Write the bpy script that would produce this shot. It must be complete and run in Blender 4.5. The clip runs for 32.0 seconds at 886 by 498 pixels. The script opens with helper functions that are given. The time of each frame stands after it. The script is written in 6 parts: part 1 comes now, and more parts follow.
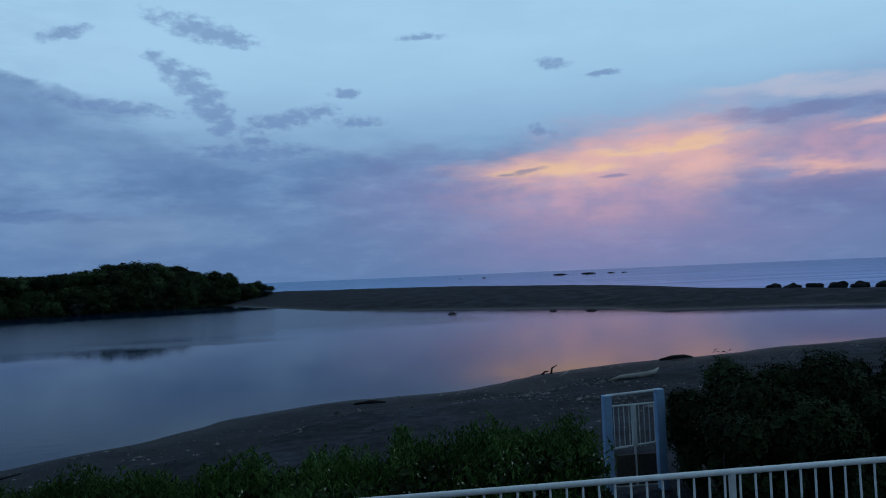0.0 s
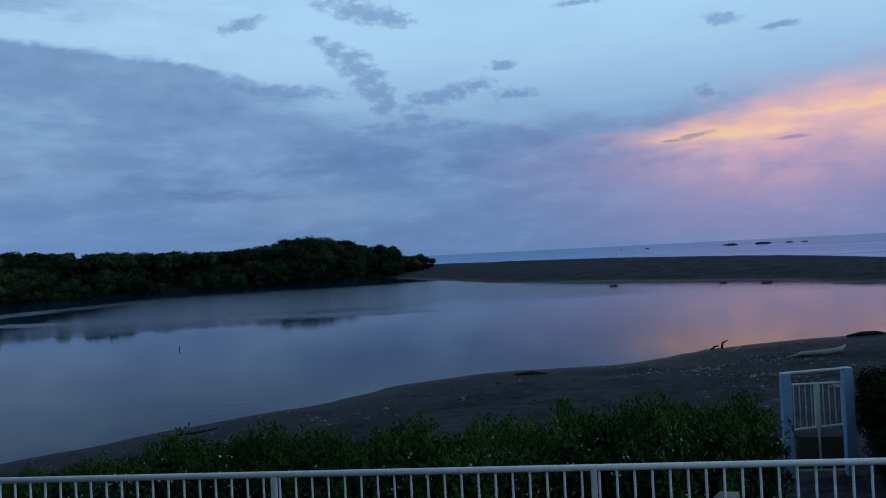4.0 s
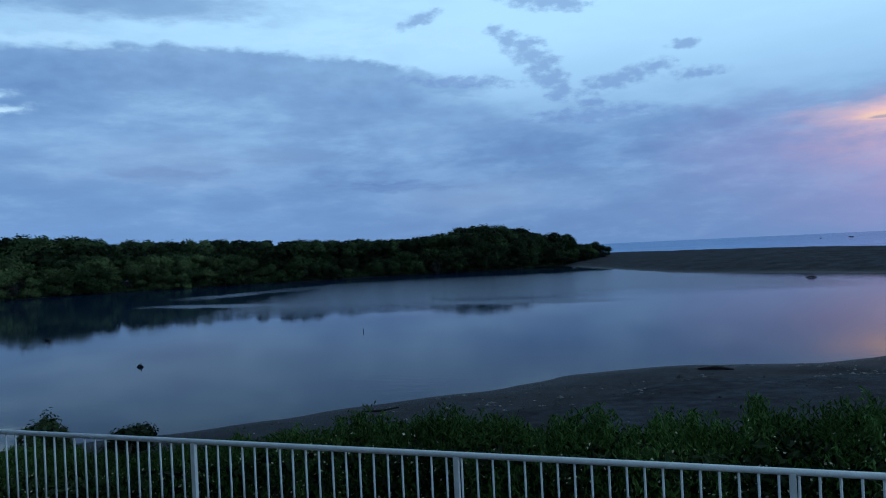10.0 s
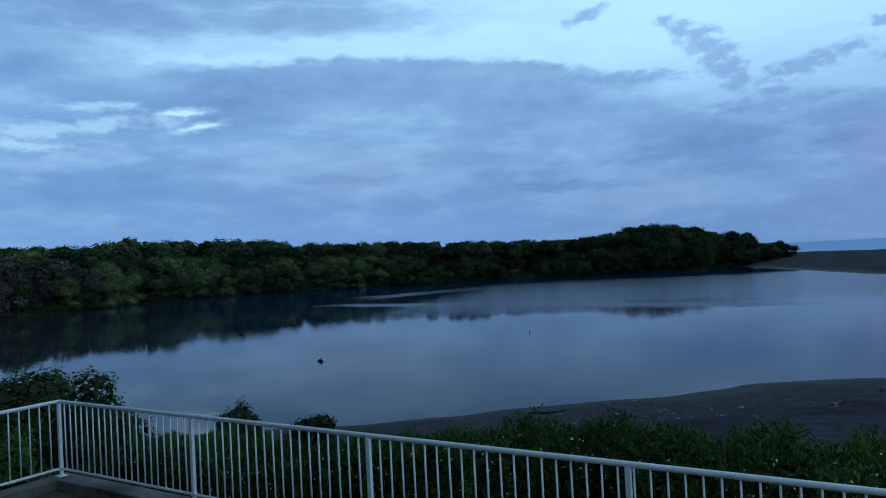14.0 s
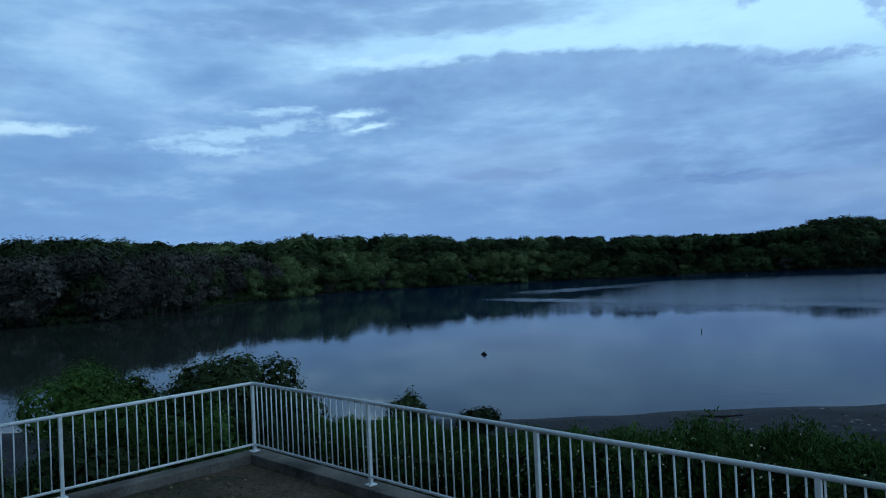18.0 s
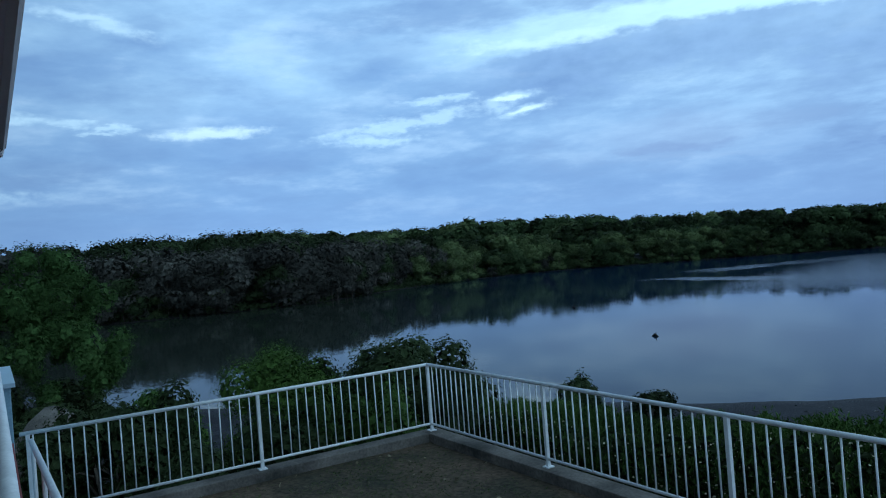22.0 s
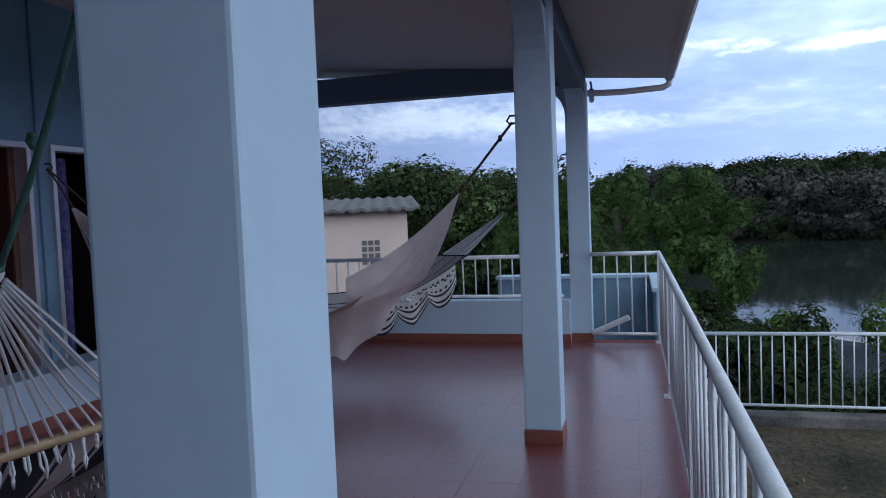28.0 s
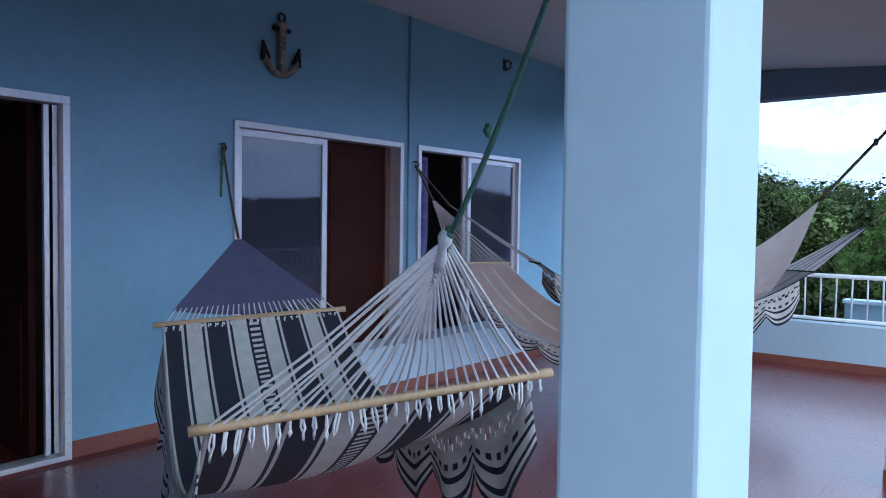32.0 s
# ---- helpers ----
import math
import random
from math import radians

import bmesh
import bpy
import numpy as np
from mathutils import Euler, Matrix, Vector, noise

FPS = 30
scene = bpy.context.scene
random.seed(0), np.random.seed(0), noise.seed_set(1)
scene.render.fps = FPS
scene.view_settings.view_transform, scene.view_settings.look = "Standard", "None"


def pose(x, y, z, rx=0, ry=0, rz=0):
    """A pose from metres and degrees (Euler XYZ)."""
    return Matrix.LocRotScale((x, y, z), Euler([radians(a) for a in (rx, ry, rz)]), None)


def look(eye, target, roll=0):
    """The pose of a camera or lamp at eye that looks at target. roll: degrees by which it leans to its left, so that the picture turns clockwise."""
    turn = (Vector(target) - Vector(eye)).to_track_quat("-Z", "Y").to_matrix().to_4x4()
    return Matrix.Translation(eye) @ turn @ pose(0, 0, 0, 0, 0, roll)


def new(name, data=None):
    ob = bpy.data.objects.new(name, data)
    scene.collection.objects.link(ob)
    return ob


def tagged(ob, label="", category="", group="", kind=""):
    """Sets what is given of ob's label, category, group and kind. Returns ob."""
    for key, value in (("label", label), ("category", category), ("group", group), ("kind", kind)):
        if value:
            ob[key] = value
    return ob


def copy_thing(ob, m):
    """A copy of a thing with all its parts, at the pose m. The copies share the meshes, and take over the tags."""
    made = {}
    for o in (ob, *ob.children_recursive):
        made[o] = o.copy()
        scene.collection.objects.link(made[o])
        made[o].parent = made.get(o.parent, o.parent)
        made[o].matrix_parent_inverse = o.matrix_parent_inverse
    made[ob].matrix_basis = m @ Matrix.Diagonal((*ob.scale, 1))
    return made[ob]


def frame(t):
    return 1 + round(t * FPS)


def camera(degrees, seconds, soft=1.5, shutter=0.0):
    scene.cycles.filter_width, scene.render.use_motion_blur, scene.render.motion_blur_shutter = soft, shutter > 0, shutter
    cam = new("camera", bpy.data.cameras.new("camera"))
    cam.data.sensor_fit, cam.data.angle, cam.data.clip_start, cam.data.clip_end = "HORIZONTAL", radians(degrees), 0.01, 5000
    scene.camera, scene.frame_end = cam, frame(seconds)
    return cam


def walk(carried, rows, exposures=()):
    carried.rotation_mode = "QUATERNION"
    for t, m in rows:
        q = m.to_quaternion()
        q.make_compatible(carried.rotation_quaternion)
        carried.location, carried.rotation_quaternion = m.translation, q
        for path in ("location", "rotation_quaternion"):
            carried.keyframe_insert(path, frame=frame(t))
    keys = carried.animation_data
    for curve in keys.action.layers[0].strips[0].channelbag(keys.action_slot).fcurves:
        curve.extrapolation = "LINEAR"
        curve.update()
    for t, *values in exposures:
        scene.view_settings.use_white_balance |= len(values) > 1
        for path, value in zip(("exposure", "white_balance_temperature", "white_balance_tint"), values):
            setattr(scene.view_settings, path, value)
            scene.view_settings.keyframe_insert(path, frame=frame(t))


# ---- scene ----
cam = camera(62.9, 32.0, soft=1.05)
PATH = [
    (0, look((0.385, 0.589, 1.416), (0.633, 2.572, 1.487), -2.4)),
    (0.5, look((0.384, 0.608, 1.414), (0.546, 2.601, 1.481), -2.4)),
    (1, look((0.385, 0.626, 1.405), (0.475, 2.623, 1.470), -2.5)),
    (1.5, look((0.386, 0.622, 1.407), (0.446, 2.620, 1.464), -2.8)),
    (2, look((0.383, 0.635, 1.404), (0.436, 2.634, 1.458), -2.5)),
    (2.5, look((0.380, 0.627, 1.407), (0.384, 2.626, 1.456), -2.1)),
    (3, look((0.369, 0.604, 1.412), (0.312, 2.603, 1.458), -2.5)),
    (3.5, look((0.366, 0.589, 1.413), (0.240, 2.585, 1.449), -2.2)),
    (4, look((0.362, 0.587, 1.409), (0.172, 2.578, 1.423), -2.9)),
    (4.5, look((0.351, 0.584, 1.412), (0.111, 2.569, 1.427), -2.1)),
    (6.5, look((0.351, 0.578, 1.415), (0.015, 2.549, 1.423), -2.2)),
    (7, look((0.340, 0.583, 1.412), (-0.024, 2.550, 1.415), -2.4)),
    (7.5, look((0.353, 0.590, 1.411), (-0.022, 2.555, 1.408), -2.7)),
    (8, look((0.338, 0.591, 1.411), (-0.089, 2.545, 1.406), -2.7)),
    (8.5, look((0.337, 0.587, 1.409), (-0.137, 2.530, 1.411), -2.7)),
    (9, look((0.329, 0.582, 1.409), (-0.172, 2.518, 1.418), -2.9)),
    (9.5, look((0.321, 0.566, 1.413), (-0.269, 2.477, 1.411), -3.0)),
    (10, look((0.317, 0.567, 1.407), (-0.339, 2.456, 1.411), -2.7)),
    (10.5, look((0.331, 0.571, 1.411), (-0.366, 2.445, 1.416), -3.9)),
    (11, look((0.316, 0.561, 1.410), (-0.404, 2.427, 1.413), -3.2)),
    (11.5, look((0.312, 0.567, 1.407), (-0.468, 2.409, 1.421), -3.2)),
    (12, look((0.315, 0.547, 1.421), (-0.545, 2.353, 1.443), -3.6)),
    (12.5, look((0.318, 0.560, 1.416), (-0.529, 2.372, 1.439), -4.1)),
    (13, look((0.315, 0.580, 1.415), (-0.629, 2.343, 1.425), -2.9)),
    (13.5, look((0.308, 0.594, 1.422), (-0.639, 2.355, 1.430), -3.0)),
    (14, look((0.291, 0.606, 1.415), (-0.774, 2.298, 1.443), -2.9)),
    (14.5, look((0.307, 0.572, 1.423), (-0.821, 2.223, 1.464), -3.2)),
    (16.5, look((0.298, 0.551, 1.428), (-1.004, 2.069, 1.478), -3.7)),
    (17, look((0.294, 0.540, 1.433), (-1.033, 2.035, 1.502), -3.4)),
    (17.5, look((0.322, 0.504, 1.433), (-1.043, 1.964, 1.506), -3.4)),
    (18, look((0.282, 0.531, 1.425), (-1.131, 1.946, 1.460), -2.7)),
    (18.5, look((0.265, 0.521, 1.428), (-1.174, 1.908, 1.466), -3.2)),
    (19, look((0.258, 0.529, 1.416), (-1.253, 1.839, 1.456), -3.7)),
    (19.5, look((0.260, 0.513, 1.424), (-1.299, 1.765, 1.462), -3.9)),
    (20, look((0.260, 0.503, 1.420), (-1.364, 1.670, 1.474), -3.9)),
    (20.5, look((0.256, 0.516, 1.413), (-1.381, 1.664, 1.445), -4.4)),
    (21, look((0.248, 0.513, 1.410), (-1.421, 1.616, 1.416), -3.4)),
    (21.5, look((0.209, 0.491, 1.421), (-1.477, 1.568, 1.416), -3.0)),
    (22, look((0.155, 0.519, 1.411), (-1.536, 1.586, 1.426), -4.5)),
    (22.5, look((0.087, 0.510, 1.411), (-1.616, 1.558, 1.418), -6.3)),
    (23, look((0.094, 0.508, 1.414), (-1.695, 1.402, 1.373), -2.8)),
    (23.5, look((0.091, 0.488, 1.391), (-1.802, 1.129, 1.329), -2.7)),
    (24, look((0.105, 0.477, 1.447), (-1.807, 1.062, 1.408), -3.5)),
    (24.5, look((0.093, 0.430, 1.409), (-1.854, 0.888, 1.381), -2.2)),
    (25, look((0.104, 0.439, 1.417), (-1.875, 0.727, 1.418), -2.7)),
    (25.5, look((0.100, 0.379, 1.363), (-1.896, 0.507, 1.371), -3.4)),
    (27.5, look((0.228, 0.363, 1.432), (-1.730, -0.024, 1.313), -4.5)),
    (28, look((0.262, 0.300, 1.452), (-1.668, -0.213, 1.345), -2.3)),
    (28.5, look((0.304, 0.259, 1.444), (-1.565, -0.449, 1.365), -1.1)),
    (29, look((0.331, 0.255, 1.443), (-1.506, -0.530, 1.357), -1.6)),
    (29.5, look((0.340, 0.241, 1.450), (-1.470, -0.601, 1.337), -1.5)),
    (30, look((0.344, 0.223, 1.440), (-1.434, -0.685, 1.331), -1.1)),
    (30.5, look((0.368, 0.213, 1.445), (-1.378, -0.757, 1.340), -0.9)),
    (31, look((0.398, 0.205, 1.454), (-1.298, -0.851, 1.368), -0.4)),
    (31.5, look((0.437, 0.193, 1.461), (-1.187, -0.971, 1.375), 0.2)),
    (32, look((0.466, 0.183, 1.410), (-1.089, -1.072, 1.332), 0.8)),
]
EXPOSURES = [(0, -0.25, 6400, 12), (4, -0.13, 6400, 13), (9, 0.1, 6250, 11), (14, 0.25, 6200, 8), (19, 0.35, 6350, 8), (21.5, 0.6, 6500, 8), (23.2, 0.65, 6700, 9), (24.0, 1.0, 7500, 26), (25, 1.02, 8000, 32), (28, 1.4, 7800, 29), (29, 1.97, 7700, 27), (30, 2.22, 7600, 25), (31, 2.44, 7600, 25), (32, 2.76, 7400, 21)]
walk(cam, PATH, EXPOSURES)

# ---- world: dusk sky with cloud banks ----
WATER = -4.2
world = bpy.data.worlds.new("dusk_sky")
scene.world = world
world.use_nodes = True
wt = world.node_tree
wt.nodes.clear()


def wire(tree, kind, *ins, operation=None):
    n = tree.nodes.new(kind)
    if operation:
        n.operation = operation
    for i, v in enumerate(ins):
        if v is None:
            continue
        if isinstance(v, bpy.types.NodeSocket):
            tree.links.new(v, n.inputs[i])
        else:
            n.inputs[i].default_value = v
    return n


def wm(op, *ins):
    return wire(wt, "ShaderNodeMath", *ins, operation=op).outputs[0]


def wmix(fac, a, b):
    n = wt.nodes.new("ShaderNodeMix")
    n.data_type = "RGBA"
    for i, v in ((0, fac), (6, a), (7, b)):
        if isinstance(v, bpy.types.NodeSocket):
            wt.links.new(v, n.inputs[i])
        else:
            n.inputs[i].default_value = v
    return n.outputs[2]


def wsmooth(v, a, b):
    n = wt.nodes.new("ShaderNodeMapRange")
    n.interpolation_type = "SMOOTHSTEP"
    wt.links.new(v, n.inputs[0])
    n.inputs[1].default_value, n.inputs[2].default_value = a, b
    return n.outputs[0]


def srgb(r, g, b):
    f = lambda c: c / 12.92 if c <= 0.04045 else ((c + 0.055) / 1.055) ** 2.4
    return (f(r / 255), f(g / 255), f(b / 255), 1)


coord = wt.nodes.new("ShaderNodeTexCoord")
direction = wire(wt, "ShaderNodeVectorMath", coord.outputs[0], operation="NORMALIZE").outputs[0]
dx, dy, dz = wire(wt, "ShaderNodeSeparateXYZ", direction).outputs
DEG = 57.29578
# azimuth in degrees, left of the seaward axis, and elevation in degrees
az0 = wm("MULTIPLY", wm("ARCTAN2", wm("MULTIPLY", dx, -1.0), dy), DEG)
el0 = wm("MULTIPLY", wm("ARCSINE", dz), DEG)
# cloud space: streaks that lie flat, stretched along the horizon
streak = wire(wt, "ShaderNodeCombineXYZ", wm("MULTIPLY", az0, 0.05), wm("MULTIPLY", el0, 0.17), 0.0).outputs[0]
lift = wm("ADD", wm("MAXIMUM", dz, 0.0), 0.16)
sheet = wire(wt, "ShaderNodeCombineXYZ", wm("DIVIDE", dx, lift), wm("DIVIDE", dy, lift), 0.0).outputs[0]
broad = wire(wt, "ShaderNodeTexNoise", streak, None, 1.1, 4.0, 0.5).outputs[0]
streaky = wire(wt, "ShaderNodeTexNoise", streak, None, 2.4, 8.0, 0.58).outputs[0]
ragged = wire(wt, "ShaderNodeTexNoise", streak, None, 6.5, 7.0, 0.62).outputs[0]
lumps = wire(wt, "ShaderNodeTexNoise", sheet, None, 2.0, 7.0, 0.55).outputs[0]
warp = wire(wt, "ShaderNodeTexNoise", streak, None, 5.0, 4.0, 0.55).outputs[1]
wx, wy, wz = wire(wt, "ShaderNodeSeparateColor", warp).outputs
az = wm("ADD", az0, wm("MULTIPLY", wm("SUBTRACT", wx, 0.5), 6.0))
el = wm("ADD", el0, wm("MULTIPLY", wm("SUBTRACT", wy, 0.5), 2.4))


def puff(a, e, ra, re, tilt=0.0):
    """Closeness to an elongated cloud centred at azimuth a and elevation e: 1 in the middle, 0.5 at its rim."""
    da, de = wm("SUBTRACT", az, a), wm("SUBTRACT", el, e)
    de = wm("SUBTRACT", de, wm("MULTIPLY", da, tilt))
    qa, qe = wm("DIVIDE", da, ra), wm("DIVIDE", de, re)
    d = wm("SQRT", wm("ADD", wm("MULTIPLY", qa, qa), wm("MULTIPLY", qe, qe)))
    return wm("MAXIMUM", wm("SUBTRACT", 1.0, wm("MULTIPLY", d, 0.5)), 0.0)


az_fine = wm("ADD", az0, wm("MULTIPLY", wm("SUBTRACT", wx, 0.5), 1.8))
el_fine = wm("ADD", el0, wm("MULTIPLY", wm("SUBTRACT", wy, 0.5), 1.0))


def scrap(a, e, ra, re, tilt=0.0):
    """A small cloud that keeps its place and shape: as puff(), hardly displaced."""
    da, de = wm("SUBTRACT", az_fine, a), wm("SUBTRACT", el_fine, e)
    de = wm("SUBTRACT", de, wm("MULTIPLY", da, tilt))
    qa, qe = wm("DIVIDE", da, ra), wm("DIVIDE", de, re)
    d = wm("SQRT", wm("ADD", wm("MULTIPLY", qa, qa), wm("MULTIPLY", qe, qe)))
    return wm("MAXIMUM", wm("SUBTRACT", 1.0, wm("MULTIPLY", d, 0.5)), 0.0)


def joined(masks):
    out = masks[0]
    for m in masks[1:]:
        out = wm("MAXIMUM", out, m)
    return out


def cloud(masks, wear, width, grain=None):
    """Puffs joined and eaten away at their rims by noise."""
    j = joined(masks)
    near = wm("MINIMUM", wm("MULTIPLY", j, 2.6), 1.0)
    m = wm("ADD", j, wm("MULTIPLY", wm("MULTIPLY", wm("SUBTRACT", grain or ragged, 0.5), wear), near))
    return wsmooth(m, 0.5 - width, 0.5 + width)


nishita = wt.nodes.new("ShaderNodeTexSky")
nishita.sky_type, nishita.sun_disc = "NISHITA", False
nishita.sun_elevation, nishita.sun_rotation = radians(-4.0), radians(22.0)
clear = wmix(wsmooth(el0, 0.0, 9.0), srgb(102, 138, 186), srgb(124, 164, 208))
clear = wmix(wsmooth(el0, 6.0, 18.0), clear, srgb(176, 222, 252))
clear = wmix(0.97, nishita.outputs[0], clear)
# grey-blue layer cloud, thick and low to seaward, broken over the land
land = wsmooth(az0, 24.0, 60.0)
low = wsmooth(el0, 12.5, 6.0)
layer = wm("MULTIPLY", wsmooth(streaky, 0.38, 0.62), wm("ADD", wm("MULTIPLY", low, 0.75), 0.05))
sky = wmix(layer, clear, srgb(102, 136, 182))
over = wsmooth(wm("ADD", wm("MULTIPLY", broad, 0.55), wm("MULTIPLY", lumps, 0.45)), 0.36, 0.62)
sky = wmix(wm("MULTIPLY", wm("ADD", wm("MULTIPLY", over, 0.5), 0.48), land), sky, srgb(108, 149, 196))
deep = wsmooth(wm("ADD", wm("MULTIPLY", streaky, 0.6), wm("MULTIPLY", lumps, 0.4)), 0.50, 0.68)
sky = wmix(wm("MULTIPLY", wm("MULTIPLY", deep, land), 0.28), sky, srgb(84, 122, 176))
pale = wm("MULTIPLY", wsmooth(wm("ADD", wm("MULTIPLY", streaky, 0.5), wm("MULTIPLY", lumps, 0.5)), 0.50, 0.36), land)
sky = wmix(wm("MULTIPLY", pale, 0.26), sky, srgb(170, 204, 234))
torn = wm("ADD", wm("MULTIPLY", streaky, 0.55), wm("MULTIPLY", ragged, 0.45))
grain = wire(wt, "ShaderNodeCombineXYZ", wm("MULTIPLY", az0, 0.10), wm("MULTIPLY", el0, 0.17), 0.0).outputs[0]
wisps = wire(wt, "ShaderNodeTexNoise", grain, None, 5.0, 5.0, 0.52).outputs[0]
fray = wire(wt, "ShaderNodeTexNoise", grain, None, 13.0, 5.0, 0.55).outputs[0]
frayed = wm("ADD", wm("MULTIPLY", wisps, 0.45), wm("MULTIPLY", fray, 0.55))
shreds = wm("ADD", wm("MULTIPLY", ragged, 0.45), wm("MULTIPLY", wisps, 0.55))
# the bright torn band over the long bank, and the darker cloud above it
rim = cloud([puff(37, 16.6, 19, 1.5, -0.02), puff(22, 16.0, 12, 2.6)], 0.6, 0.3, torn)
sky = wmix(wm("MULTIPLY", rim, 0.5), sky, srgb(176, 220, 250))
high = cloud([puff(42, 18.6, 8, 1.1, 0.02), puff(56, 18.2, 7, 1.3), puff(47, 20.5, 12, 1.5)], 0.7, 0.3, torn)
sky = wmix(wm("MULTIPLY", high, 0.6), sky, srgb(92, 128, 178))
# the long bank: a crisp, slightly arched upper edge, worn away below
off_mid = wm("SUBTRACT", az0, 38.0)
arch = wm("SUBTRACT", 15.95, wm("MULTIPLY", wm("MULTIPLY", off_mid, off_mid), 0.0056))
under_rim = wm("SUBTRACT", arch, wm("ADD", el0, wm("MULTIPLY", wm("SUBTRACT", shreds, 0.5), 2.2)))
bank = wm("MULTIPLY", wsmooth(under_rim, -0.12, 0.5), wsmooth(wm("SUBTRACT", under_rim, wm("MULTIPLY", wm("SUBTRACT", torn, 0.5), 5.0)), 6.8, 2.6))
bank = wm("MULTIPLY", bank, wm("MULTIPLY", wsmooth(wm("ADD", az0, wm("MULTIPLY", wm("SUBTRACT", torn, 0.5), 9.0)), 15.0, 23.0), wsmooth(az0, 59.0, 47.0)))
tail = cloud([puff(15, 8.4, 13, 1.5, 0.11), puff(21, 10.6, 7, 1.4, 0.05), puff(2, 8.6, 9, 1.0, 0.05), puff(20, 12.7, 4.5, 0.7, 0.12)], 0.9, 0.28, torn)
bank = wm("MAXIMUM", bank, wm("MULTIPLY", tail, 0.75))
bank_tone = wmix(wsmooth(shreds, 0.34, 0.66), srgb(82, 118, 170), srgb(104, 141, 191))
sky = wmix(wm("MULTIPLY", bank, wm("ADD", wm("MULTIPLY", broad, 0.4), 0.46)), sky, bank_tone)
# ragged scraps against the clear patch
scraps = cloud([scrap(14.1, 16.75, 0.7, 0.4), scrap(13.3, 15.9, 0.8, 0.6, -0.3), scrap(12.1, 15.3, 1.1, 0.6), scrap(10.9, 15.65, 0.9, 0.4), scrap(11.7, 14.6, 0.9, 0.7), scrap(10.7, 13.7, 1.2, 0.8, -0.2), scrap(10.0, 12.8, 1.0, 0.8), scrap(9.5, 11.8, 0.8, 0.8),
                scrap(10.6, 18.7, 3.2, 0.75, 0.18), scrap(8.2, 17.9, 1.4, 0.4), scrap(20.3, 17.8, 1.5, 0.42, -0.3), scrap(-16.3, 15.8, 1.2, 0.36, 0.05), scrap(-20.1, 14.7, 1.1, 0.24), scrap(-6.2, 18.4, 1.4, 0.2), scrap(-15.2, 10.9, 0.9, 0.34, 0.2),
                scrap(4.6, 12.35, 3.0, 0.6, -0.2), scrap(2.2, 12.9, 1.4, 0.4, -0.2), scrap(-0.9, 12.2, 1.7, 0.36, -0.05), scrap(0.2, 14.3, 0.9, 0.3), scrap(7.0, 10.8, 0.8, 0.32), scrap(7.0, 9.9, 3.8, 0.5), scrap(17, 13.0, 3.6, 0.4, 0.1)], 2.3, 0.34, frayed)
sky = wmix(wm("MULTIPLY", scraps, 0.6), sky, srgb(104, 136, 188))
low_bars = cloud([puff(23.6, 5.4, 3.4, 0.22), puff(39, 6.6, 3.5, 0.3), puff(21.7, 5.0, 5.0, 0.3)], 1.0, 0.3, wisps)
sky = wmix(wm("MULTIPLY", low_bars, 0.5), sky, srgb(84, 114, 168))
window = cloud([puff(40, 7.4, 7.5, 1.7), puff(38, 5.9, 5.5, 0.35), puff(16, 4.0, 6, 1.2)], 0.9, 0.42, torn)
sky = wmix(wm("MULTIPLY", window, 0.34), sky, srgb(150, 180, 214))
# lavender haze under the sunset, the rose glow, the lit cloud and its heart
haze = cloud([puff(-27, 3.5, 22, 4.6), puff(-43, 6.0, 16, 5.0), puff(-5, 6.0, 6, 3.0)], 0.3, 0.4, streaky)
sky = wmix(wm("MULTIPLY", haze, 0.66), sky, srgb(130, 142, 190))
under = cloud([puff(-20, 2.8, 10, 2.6)], 0.35, 0.48, streaky)
sky = wmix(wm("MULTIPLY", under, 0.55), sky, srgb(160, 148, 190))
pink = cloud([puff(-19.5, 6.3, 8.5, 2.5), puff(-24, 8.2, 8.0, 2.7, -0.05), puff(-37, 7.4, 8, 1.9, 0.04)], 0.6, 0.46, torn)
bands = wire(wt, "ShaderNodeMapRange", shreds, 0.38, 0.62, 0.45, 0.95).outputs[0]
sky = wmix(wm("MULTIPLY", pink, bands), sky, srgb(210, 174, 196))
fluff = wm("ADD", wm("MULTIPLY", streaky, 0.4), wm("MULTIPLY", wisps, 0.6))
veil = cloud([puff(-35.5, 11.9, 6.5, 0.55, 0.09), puff(-44, 12.0, 6, 0.5)], 0.9, 0.42, fluff)
sky = wmix(wm("MULTIPLY", veil, 0.45), sky, srgb(220, 210, 222))
lit = cloud([puff(-15.0, 7.8, 4.6, 0.8), puff(-19.5, 8.2, 5.2, 1.35, -0.06), puff(-25.0, 8.7, 4.8, 1.5, -0.07), puff(-27.0, 7.6, 2.6, 1.5), puff(-35.5, 6.7, 3.6, 0.4, 0.1), puff(-38.8, 9.2, 1.9, 0.34, -0.05)], 0.85, 0.55, torn)
sky = wmix(wm("MULTIPLY", lit, 0.82), sky, srgb(252, 200, 186))
core = cloud([scrap(-16.2, 7.9, 2.4, 0.5), scrap(-13.2, 7.6, 1.8, 0.22), scrap(-19.6, 7.7, 1.3, 0.28), puff(-25.5, 8.9, 3.0, 0.4, -0.1), puff(-21.6, 8.8, 2.0, 0.3)], 0.9, 0.42, fluff)
sky = wmix(wm("MULTIPLY", core, 0.72), sky, srgb(255, 214, 168))
